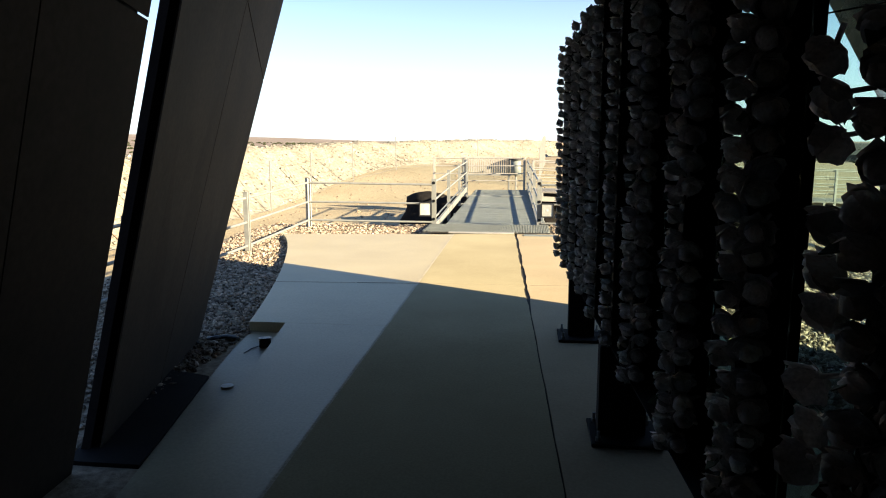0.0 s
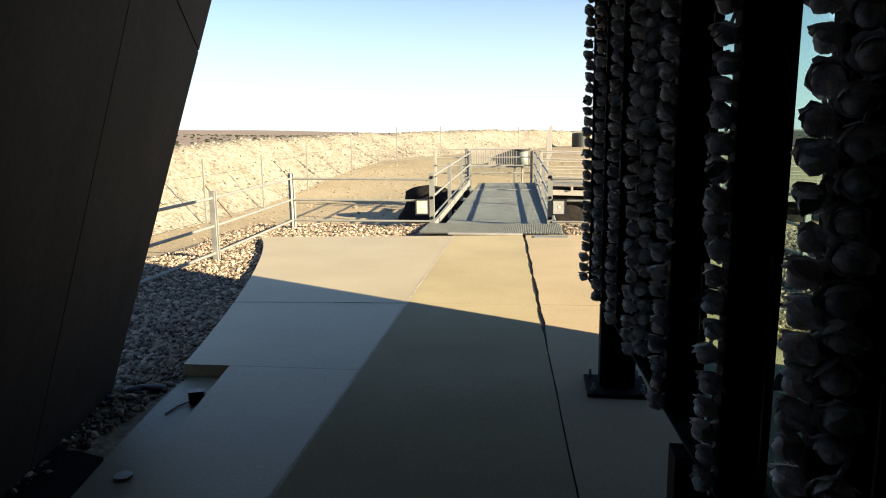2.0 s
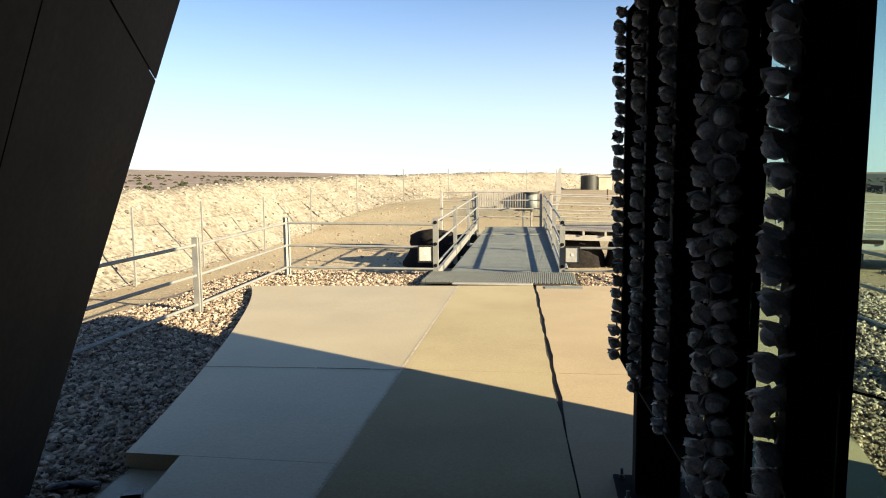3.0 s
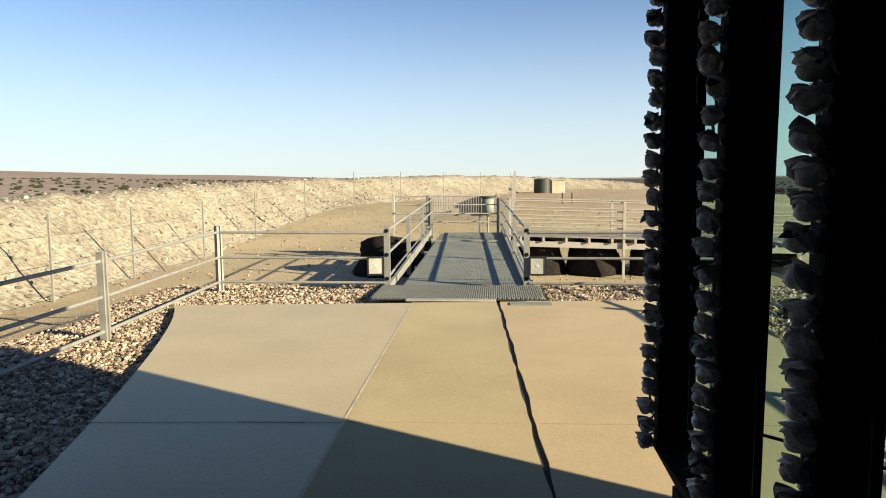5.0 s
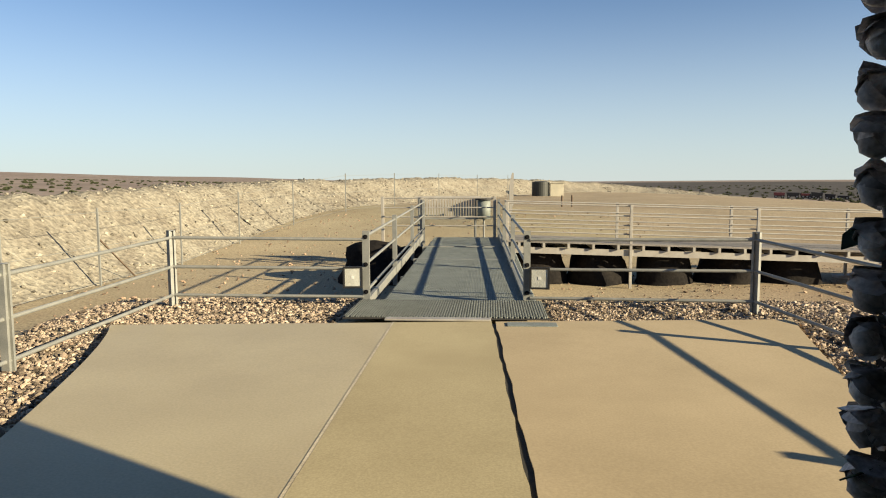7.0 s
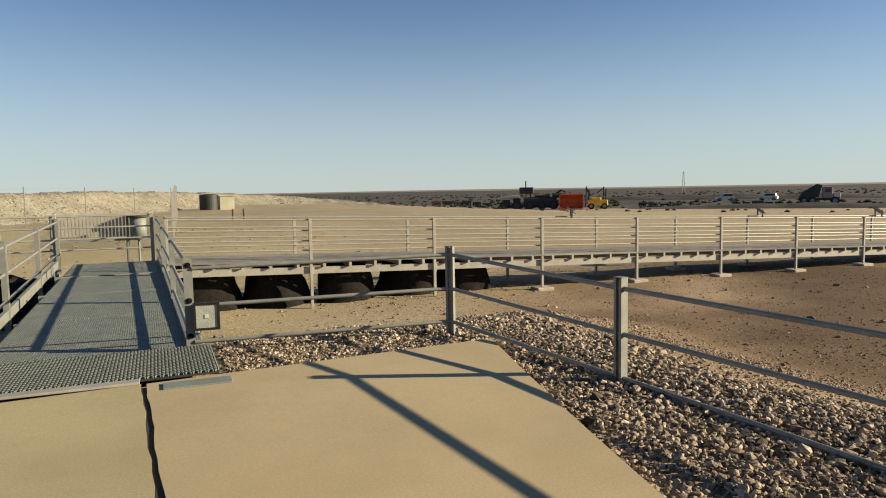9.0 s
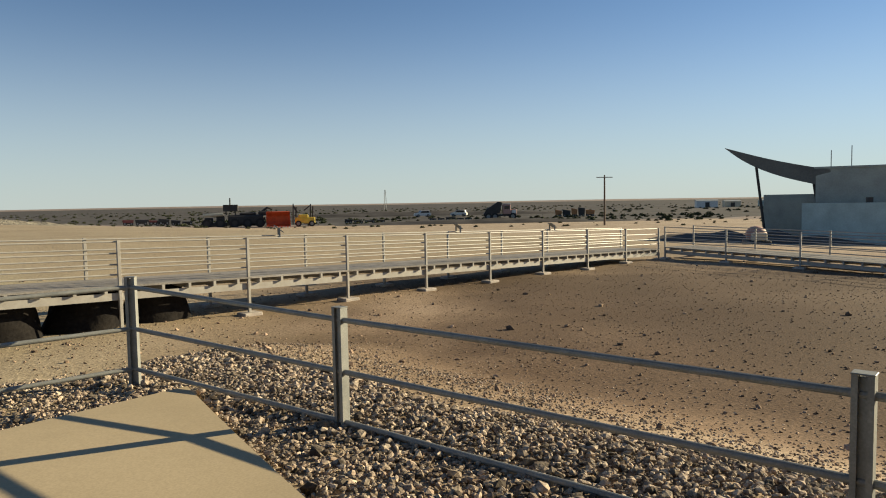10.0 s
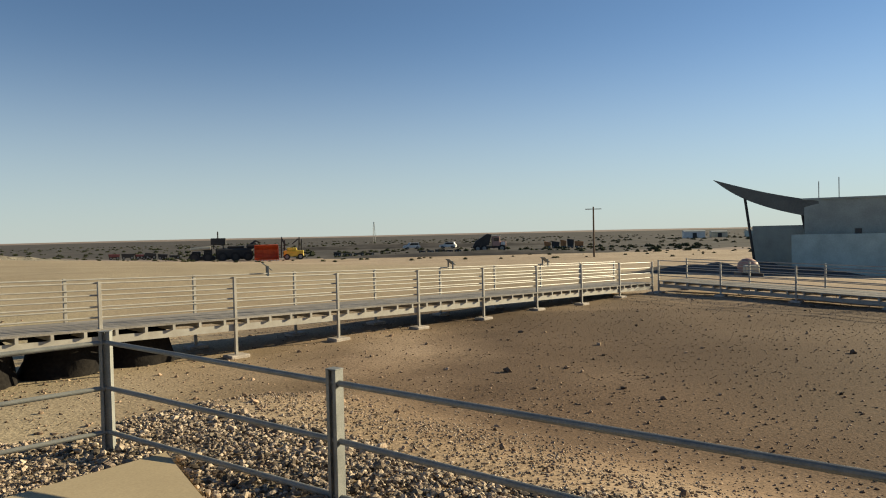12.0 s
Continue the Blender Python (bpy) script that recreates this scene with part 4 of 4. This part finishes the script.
for x, y in ((-9.5, 14.7), (-9.5, 21.7)):
    z = float(ground_z(x, y))
    part("brace", beam(bmesh.new(), (x, y, z + 1.2), (x + 0.15, y + 1.5, z), 0.03, 0.03), M_WOOD, wf)
mf = thing("mesh_fence", (0, 0, 0), "run of pale chain mesh fence seen almost end on", "fence")
for y in (34, 40, 46):
    z = float(ground_z(0.9, y))
    part("post", B(1.0 - 0.012 + (y - 34) * 0.045, 1.0 + 0.012 + (y - 34) * 0.045, y - 0.02, y + 0.02, z - 0.1, z + 1.9), M_GALV, mf)
bm = bmesh.new()
for k in range(130):
    y = 34 + 12 * k / 130
    z = float(ground_z(1, y))
    beam(bm, (1.0 + (y - 34) * 0.045, y, z + 0.1), (1.0 + (y - 34) * 0.045, y + 0.06, z + 1.9), 0.013, 0.013)
part("mesh", bm, M_RAILP, mf)
ws = thing("marker", (-4.4, 64.5, float(ground_z(-4.4, 64.5))), "small white marker box before the bank", "marker")
part("post", B(-0.05, 0.05, -0.05, 0.05, -0.1, 0.5), M_WHITE, ws)
part("plate", B(-0.3, 0.3, -0.06, -0.051, 0.2, 0.6), M_WHITE, ws)


# ---- things out on the plain ----
def on_ground(x, y, dz=0.0):
    return (x, y, float(ground_z(x, y)) + dz)


t = thing("water_tank", on_ground(4.95, 72.5), "round dark water tank standing on bare ground", "tank")
h = 1.5 - float(ground_z(4.95, 72.5))
part("shell", tube(bmesh.new(), (0, 0, -0.1), (0, 0, h), 0.82, 28), M_TANK, t)
for k in range(4):
    part("rib", tube(bmesh.new(), (0, 0, h * (0.15 + 0.22 * k)), (0, 0, h * (0.15 + 0.22 * k) + 0.05), 0.85, 28), M_TANK, t)
part("lid", tube(bmesh.new(), (0, 0, h), (0, 0, h + 0.08), 0.82, 28, 0.3), M_TANK, t)
c = thing("shed", on_ground(6.45, 72.5), "small cream sheet metal shed beside the tank", "shed")
h = 1.36 - float(ground_z(6.45, 72.5))
part("body", B(-0.62, 0.62, -0.5, 0.5, -0.1, h, 0.02), M_CREAM, c)
part("roof", B(-0.68, 0.68, -0.56, 0.56, h, h + 0.06), M_CREAM, c)
for x in (4.2, 4.75):
    s = thing("stake", on_ground(x, 44.4), "short dark timber stake in the ground", "stake", "timber stakes")
    part("stake", tube(bmesh.new(), (0, 0, -0.1), (0, 0, 0.62), 0.05, 8), M_WOOD, s)



def wheel(parent, x, y, r, w, rim_mat=M_GALV):
    o = part("wheel", tube(bmesh.new(), (x, y - w / 2, r), (x, y + w / 2, r), r, 20), M_TYRE, parent)
    part("rim", tube(bmesh.new(), (x, y - w / 2 - 0.02, r), (x, y + w / 2 + 0.02, r), r * 0.55, 14), rim_mat, o)


def loader(at):
    v = thing("wheel_loader", pose(*at, 0, 0, -31), "long dark mining loader with a big orange bucket", "loader")
    arc = [(-1.3 + 0.0, 0.1), (0.3, 0.14), (1.0, 0.55), (1.35, 1.2), (1.2, 1.95), (0.6, 2.55), (-0.1, 2.75)]
    prof = arc + [(y + 0.12, z + 0.12) for y, z in reversed(arc)]
    bk = part("bucket", prism(bmesh.new(), prof, -1.9, 2.1, 'x'), M_ORANGE, v, "orange steel scoop")
    bk.matrix_basis = pose(0, -3.0, 0)
    for x in (-1.98, 2.1):
        part("side_plate", prism(bmesh.new(), [(-1.2, 0.1), (0.4, 0.1), (1.4, 1.2), (0.6, 2.7), (-0.1, 2.8), (-0.5, 1.2)], x, x + 0.08, 'x'), M_ORANGE, bk)
    for x in (-0.6, 0.8):
        part("rib", beam(bmesh.new(), (x, 1.22, 1.0), (x, 0.9, 2.2), 0.08, 0.08), M_ORANGE, bk)
    for k in range(8):
        part("tooth", B(-1.9 + k * 0.53, -1.62 + k * 0.53, -1.62, -1.25, 0.04, 0.2), M_WHITE, bk)
    for x in (-1.0, 1.2):
        part("arm", beam(bmesh.new(), (x, -1.6, 1.6), (x, 2.2, 2.2), 0.35, 0.5), M_DARKM, v)
    part("body", box(box(B(-8.6, -2.1, 0.2, 3.4, 0.4, 2.35, 0.3), -6.6, -3.6, 0.5, 3.0, 2.3, 2.75, 0.2), -3.3, -1.0, 0.4, 2.6, 2.2, 3.0, 0.25), M_DARKM, v)
    part("rear_deck", box(box(B(-13.2, -8.7, 0.4, 3.0, 0.3, 1.0, 0.1), -12.6, -11.2, 0.8, 2.4, 1.0, 1.9, 0.1), -10.6, -9.2, 0.8, 2.4, 1.0, 2.3, 0.1), M_DARKM, v)
    part("tank", tube(bmesh.new(), (-12.8, 0.4, 2.3), (-9.4, 0.4, 2.5), 0.3, 10), M_CREAM, v)
    part("mast", tube(box(box(B(-9.4, -6.8, 0.9, 2.6, 3.0, 4.2, 0.08), -9.0, -8.8, 1.0, 1.2, 2.3, 3.0), -7.4, -7.2, 1.0, 1.2, 2.3, 3.0), (-8.2, 1.8, 4.2), (-8.2, 1.8, 5.4), 0.12, 8), M_DARKM, v)
    part("grab", tube(tube(bmesh.new(), (-2.6, 1.2, 2.9), (-1.6, 1.2, 3.6), 0.2, 8), (-1.6, 1.2, 3.6), (-0.8, 1.2, 3.2), 0.16, 8), M_DARKM, v)
    for x in (-12.2, -9.9, -7.4, -5.2, -3.0, 0.2):
        wheel(v, x, 0.3 if x < 0 else 1.6, 0.85, 0.6, M_DARKM)
    return v


loader(on_ground(71.6, 117))


def drill_rig(at):
    v = thing("drill_rig", pose(*at, 0, 0, -34), "yellow mining drill rig with upright dark masts", "drill rig")
    part("body", box(B(-1.8, 1.8, -0.9, 0.9, 0.6, 1.7, 0.1), -1.2, 0.6, -0.8, 0.8, 1.7, 2.2, 0.1), M_YELLOW, v)
    for x in (-1.2, 1.2):
        wheel(v, x, -0.8, 0.55, 0.4)
        wheel(v, x, 0.8, 0.55, 0.4)
    for x, h in ((-2.2, 4.2), (-1.7, 3.6), (0.9, 4.1), (1.3, 3.7)):
        part("mast", beam(bmesh.new(), (x, 0, 0.4), (x + 0.15, 0, h), 0.2, 0.2), M_DARKM, v)
    part("boom", beam(bmesh.new(), (-2.1, 0, 3.9), (-1.4, 0, 2.6), 0.25, 0.3), M_DARKM, v)
    part("boom", beam(bmesh.new(), (0.9, 0, 3.8), (-0.2, 0, 2.9), 0.16, 0.2), M_DARKM, v)
    return v


drill_rig(on_ground(75.6, 114))


def suv(at, turn):
    v = thing("car", pose(*at, 0, 0, turn), "white four-wheel-drive wagon parked on the dirt", "car", "parked white cars")
    body = prism(bmesh.new(), [(-2.2, 0.4), (-2.25, 1.0), (-1.9, 1.1), (-1.75, 1.75), (0.5, 1.8), (1.15, 1.15), (2.2, 1.0), (2.3, 0.45)], -0.88, 0.88, 'y')
    part("body", body, M_WHITE, v)
    for s in (-1, 1):
        part("side_window", prism(bmesh.new(), [(-1.68, 1.15), (-1.6, 1.65), (0.4, 1.68), (0.9, 1.15)], s * 0.885 - 0.004, s * 0.885 + 0.004, 'y'), M_CARGLASS, v)
    part("windscreen", beam(bmesh.new(), (0.56, 0, 1.76), (1.12, 0, 1.2), 1.5, 0.012), M_CARGLASS, v)
    for x in (-1.35, 1.4):
        for y in (-0.8, 0.8):
            wheel(v, x, y, 0.38, 0.24)
    for y in (-0.6, 0.6):
        part("headlight", B(2.27, 2.31, y - 0.16, y + 0.16, 0.72, 0.88, 0.01), M_LENS, v)
    return v


suv(on_ground(134.4, 143), 150)
suv(on_ground(141.5, 136), 120)


def old_truck(at):
    v = thing("old_truck", pose(*at, 0, 0, -48), "derelict maroon and white heavy truck with a tilted tray", "truck")
    part("chassis", B(-3.6, 3.4, -1.0, 1.0, 0.8, 1.2, 0.05), M_DARKM, v)
    part("tray", prism(bmesh.new(), [(-3.6, 1.2), (-3.0, 2.3), (-0.5, 3.9), (0.4, 3.7), (-0.2, 1.4)], -1.2, 1.2, 'y'), M_DARKM, v)
    part("cab", box(B(0.5, 2.2, -1.2, 1.2, 1.2, 3.3, 0.1), 2.2, 3.5, -1.0, 1.0, 1.2, 2.2, 0.1), M_PINK, v, "faded red and pink cab")
    part("roof", B(0.4, 2.3, -1.25, 1.25, 3.3, 3.42), M_WHITE, v)
    part("window", B(0.8, 1.9, -1.215, -1.205, 2.3, 3.0), M_CARGLASS, v)
    part("panel", B(2.4, 3.3, -1.03, -1.01, 1.4, 2.1), M_WHITE, v)
    for x in (-2.6, -1.2, 2.6):
        wheel(v, x, -1.0, 0.75, 0.5)
        wheel(v, x, 1.0, 0.75, 0.5)
    return v


old_truck(on_ground(117.5, 102))


def machine_row(at, turn, mat, label, n, seed, low=1.0):
    """A train of low mine trucks: tubs on frames."""
    r = random.Random(seed)
    v = thing("mine_train", pose(*at, 0, 0, turn), label, "machinery")
    x = 0.0
    for k in range(n):
        w, h = r.uniform(1.2, 2.0), max(0.65, r.uniform(1.0, 2.2) * low)
        tub = part("tub", prism(bmesh.new(), [(x, 0.5), (x - 0.1, h), (x + w + 0.1, h * r.uniform(0.8, 1.0)), (x + w, 0.5)], -0.7, 0.7, 'y'), mat if k % 2 == 0 else M_DARKM, v)
        part("axle", B(x + 0.1, x + w - 0.1, -0.6, 0.6, 0.3, 0.5), M_DARKM, tub)
        for dx in (0.3, w - 0.3):
            wheel(v, x + dx, -0.6, 0.3, 0.14)
            wheel(v, x + dx, 0.6, 0.3, 0.14)
        x += w + 0.4
    return v


machine_row(on_ground(141, 104), -54, M_RUST, "row of old orange yellow mine machines", 5, 3)
machine_row(on_ground(106, 112), -43, M_DARKM, "row of low dark scrap mine trucks", 5, 4, 0.4)
machine_row(on_ground(52, 137), -22, M_MAROON, "row of rusty drums and mine tubs", 4, 5, 0.55)
machine_row(on_ground(58, 140), -24, M_DARKM, "row of dark scrap steel on the plain", 4, 6, 0.55)
machine_row(on_ground(88, 118), -37, M_DARKM, "low dark scrap frames lying on the plain", 4, 8, 0.45)

p = thing("power_pole", on_ground(95.8, 63.7), "tall timber power pole with a crossarm", "pole")
h = 5.3 - float(ground_z(95.8, 63.7))
part("pole", tube(bmesh.new(), (0, 0, -0.3), (0, 0, h), 0.16, 10, 0.11), M_WOOD, p)
part("crossarm", beam(bmesh.new(), (-1.0, 0.8, h - 0.35), (1.0, -0.8, h - 0.35), 0.12, 0.12), M_WOOD, p)
tw = thing("lattice_tower", on_ground(266, 307), "thin steel lattice tower far off on the plain", "tower")
for a in (0, 90, 180, 270):
    c, s = math.cos(radians(a)), math.sin(radians(a))
    part("leg", tube(bmesh.new(), (1.2 * c, 1.2 * s, -3), (0.25 * c, 0.25 * s, 11.5), 0.12, 6), M_GALV, tw)
for k in range(7):
    z, r = 0.3 + k * 1.6, 1.15 - 0.13 * k
    part("brace", beam(bmesh.new(), (r, -r, z), (-r, r, z + 1.4), 0.08, 0.08), M_GALV, tw)


def far_shed(at, w, d, h, mat, label):
    v = thing("shed", pose(*at, 0, 0, -58), label, "shed", "sheds on the plain")
    part("wall", B(-w / 2, w / 2, -d / 2, d / 2, -1.5, h), mat, v)
    part("roof", prism(bmesh.new(), [(-d / 2 - 0.2, h), (0, h + 0.5), (d / 2 + 0.2, h)], -w / 2 - 0.2, w / 2 + 0.2, 'x'), M_ROOF, v)
    part("door", B(-0.8, 0.8, -d / 2 - 0.04, -d / 2 - 0.01, -0.5, h * 0.75), M_DARKM, v)
    return v


far_shed(on_ground(277, 125, 0.3), 8, 6, 2.4, M_WHITE, "pale flat shed far away on the plain")
far_shed(on_ground(290, 120, 0.3), 6, 6, 2.0, M_CREAM, "cream shed far away on the plain")
far_shed(on_ground(301, 108, 0.3), 9, 6, 2.2, M_BLDG2, "grey-blue shed far away on the plain")

def far_bank(name, at, turn, lx, ly, h, label):
    bm = bmesh.new()
    bmesh.ops.create_grid(bm, x_segments=40, y_segments=14, size=1.0)
    for v in bm.verts:
        r = max(0.0, 1 - v.co.x ** 2) * max(0.0, 1 - v.co.y ** 2)
        n = noise.noise(Vector((v.co.x * 5, v.co.y * 3, lx)))
        v.co = Vector((v.co.x * lx, v.co.y * ly, h * r * (1 + 0.5 * n) - 0.08))
    o = part(name, bm, M_SCRUB_D, None, smooth=True)
    o.matrix_basis = pose(*at, 0, 0, turn)
    return tagged(o, label, "mound", kind="structure")


far_bank("mound", on_ground(55.5, 28.0), -62, 9, 4.0, 0.85, "low brown earth mound with scrub before the building")
far_bank("mound", on_ground(100, 92), -45, 30, 4, 0.8, "low dark spoil heap out on the plain")
far_bank("mound", on_ground(150, 160), -45, 60, 6, 1.2, "long low dark spoil heap far off")

# visitor building with a swept roof
BZ0 = float(ground_z(64, 22))
vb = thing("visitor_building", pose(0, 0, 0), "grey low building with a swept wing roof on raking posts", "building")
part("wall", prism(bmesh.new(), [(62.6, 24.6), (63.2, 21.9), (65.6, 12), (74, 12), (74, 26)], BZ0 - 1, 3.75), M_BLDG, vb)
part("parapet", prism(bmesh.new(), [(62.5, 24.7), (63.1, 21.85), (65.5, 11.9), (74.1, 11.9), (74.1, 26.1)], 3.75, 3.9), M_BLDG, vb)
part("low_wall", prism(bmesh.new(), [(59.2, 24.6), (60.5, 19.5), (62.5, 12), (63.0, 12), (61.0, 19.6), (59.7, 24.7)], BZ0 - 1, 1.0), M_BLDG2, vb)
part("rear_wall", prism(bmesh.new(), [(72.3, 32.0), (73.7, 26.5), (78, 26.5), (78, 32.0)], BZ0 - 1, 1.75), M_BLDG, vb)
bm = bmesh.new()
cols = 26
top = []
for i in range(cols):
    u = i / (cols - 1)
    front_e = Vector((60.8 + 2.0 * u, 31.2 - 7.6 * u, 5.75 - 2.1 * u - 0.16 * math.sin(u * 3.14)))
    back_e = Vector((60.9 + 6.0 * u ** 0.7, 31.3 - 5.2 * u, 5.75 - 2.3 * u - 0.2 * math.sin(u * 3.14)))
    low_e = front_e + Vector((0.2 * u, -0.2 * u, -0.02 - 1.45 * (1 - math.exp(-3.6 * u))))
    top.append([bm.verts.new(low_e), bm.verts.new(front_e), bm.verts.new(back_e), bm.verts.new(back_e - Vector((0, 0, 0.02 + 0.2 * u)))])
for i in range(cols - 1):
    for k in range(4):
        bm.faces.new((top[i][k], top[i][(k + 1) % 4], top[i + 1][(k + 1) % 4], top[i + 1][k]))
bm.faces.new(top[0])
bm.faces.new(top[-1][::-1])
bmesh.ops.recalc_face_normals(bm, faces=bm.faces)
part("roof", bm, M_WING, vb, "swept dark grey wing roof")
for x, y, z in ((61.55, 28.9, 4.1), (63.0, 24.9, 2.9)):
    part("raking_post", tube(bmesh.new(), (x + 0.35, y - 0.8, BZ0 - 0.5), (x, y, z), 0.11, 8), M_DARKM, vb)
for x, y, h in ((64.5, 24, 5.3), (64.9, 22.6, 5.6), (66.5, 17.5, 5.8)):
    part("mast", tube(bmesh.new(), (x, y, 3.8), (x, y, h), 0.035, 6), M_GALV, vb)
part("vent", tube(bmesh.new(), (61.4, 20.5, 1.0), (61.4, 20.5, 1.4), 0.25, 12), M_BLACK, vb)

rk = thing("machine_relic", pose(*on_ground(43.7, 22.5), 0, 0, 30), "low rusted mine relic with a rounded pale red drum", "relic")
bm = bmesh.new()
bmesh.ops.create_icosphere(bm, subdivisions=2, radius=0.62, matrix=Matrix.Translation((0, 0, 0.62)) @ Matrix.Diagonal((1, 1, 0.85, 1)))
part("drum", bm, M_PINK, rk, smooth=True)
part("skid", B(-1.3, 1.1, -0.6, 0.6, -0.1, 0.3, 0.04), M_DARKM, rk)
part("motor", B(-1.2, -0.6, -0.4, 0.4, 0.3, 0.75, 0.05), M_CREAM, rk)
part("motor", B(0.55, 0.95, -0.4, 0.4, 0.3, 0.6, 0.05), M_CREAM, rk)


# ---- saltbush on the plain ----
def bush_mesh(seed):
    rs = np.random.default_rng(seed)
    n = 170
    th, ph = rs.uniform(0, 6.283, n), np.arccos(rs.uniform(0.0, 1, n))
    r = rs.uniform(0.45, 1.0, n) * (1 + 0.25 * np.sin(th * 3 + seed))
    P = np.stack([r * np.sin(ph) * np.cos(th), r * np.sin(ph) * np.sin(th), 0.75 * r * np.cos(ph)], -1)
    V, F = [], []
    for k in range(n):
        a, b = rs.normal(0, 0.13, 3), rs.normal(0, 0.13, 3)
        V += [(P[k] - a).tolist(), (P[k] + b).tolist(), (P[k] + a).tolist(), (P[k] - b).tolist()]
        F.append((4 * k, 4 * k + 1, 4 * k + 2, 4 * k + 3))
    return V, F


scrub = thing("saltbush_scrub", (0, 0, 0), "low dark saltbush scrub scattered over the far plain", "scrub", kind="stuff")
SB = [bush_mesh(s) for s in (1, 2, 3, 4)]
V_all, F_all = [], []
for k in range(1750):
    a, d = rng.uniform(-0.35, 1.25), rng.uniform(130, 520) if k > 160 else rng.uniform(108, 150)
    if k > 1500:
        a, d = rng.uniform(0.42, 1.2), rng.uniform(132, 185)
    x, y = d * math.sin(a), d * math.cos(a) + 8
    if x < 14 and k <= 160 and y < 125:
        continue
    s = rng.uniform(0.12, 0.42) * (1 + 0.9 * (d > 200)) * (1.9 if k > 1500 else 1)
    V, F = SB[k % 4]
    o = len(V_all)
    z = float(ground_z(x, y))
    V_all += [(vx * s + x, vy * s + y, vz * s + z) for vx, vy, vz in V]
    F_all += [tuple(i + o for i in f) for f in F]
me = bpy.data.meshes.new("scrub")
me.from_pydata(V_all, [], F_all)
me.materials.append(M_BUSH)
part("scrub", me, None, scrub)["kind"] = "stuff"
V_all, F_all = [], []
left_scrub = thing("saltbush_scrub", (0, 0, 0), "low dark saltbush scrub beyond the earth bank", "scrub", kind="stuff")
for k in range(950):
    a, d = rng.uniform(-0.75, -0.05), 60 + 340 * rng.random() ** 1.4
    x, y = d * math.sin(a), d * math.cos(a) + 8
    if x > -20:
        continue
    s = rng.uniform(0.12, 0.34) * (1 + d / 400)
    V, F = SB[k % 4]
    o = len(V_all)
    z = float(ground_z(x, y))
    V_all += [(vx * s + x, vy * s + y, vz * s + z) for vx, vy, vz in V]
    F_all += [tuple(i + o for i in f) for f in F]
me = bpy.data.meshes.new("scrub")
me.from_pydata(V_all, [], F_all)
me.materials.append(M_BUSH)
part("scrub", me, None, left_scrub)["kind"] = "stuff"
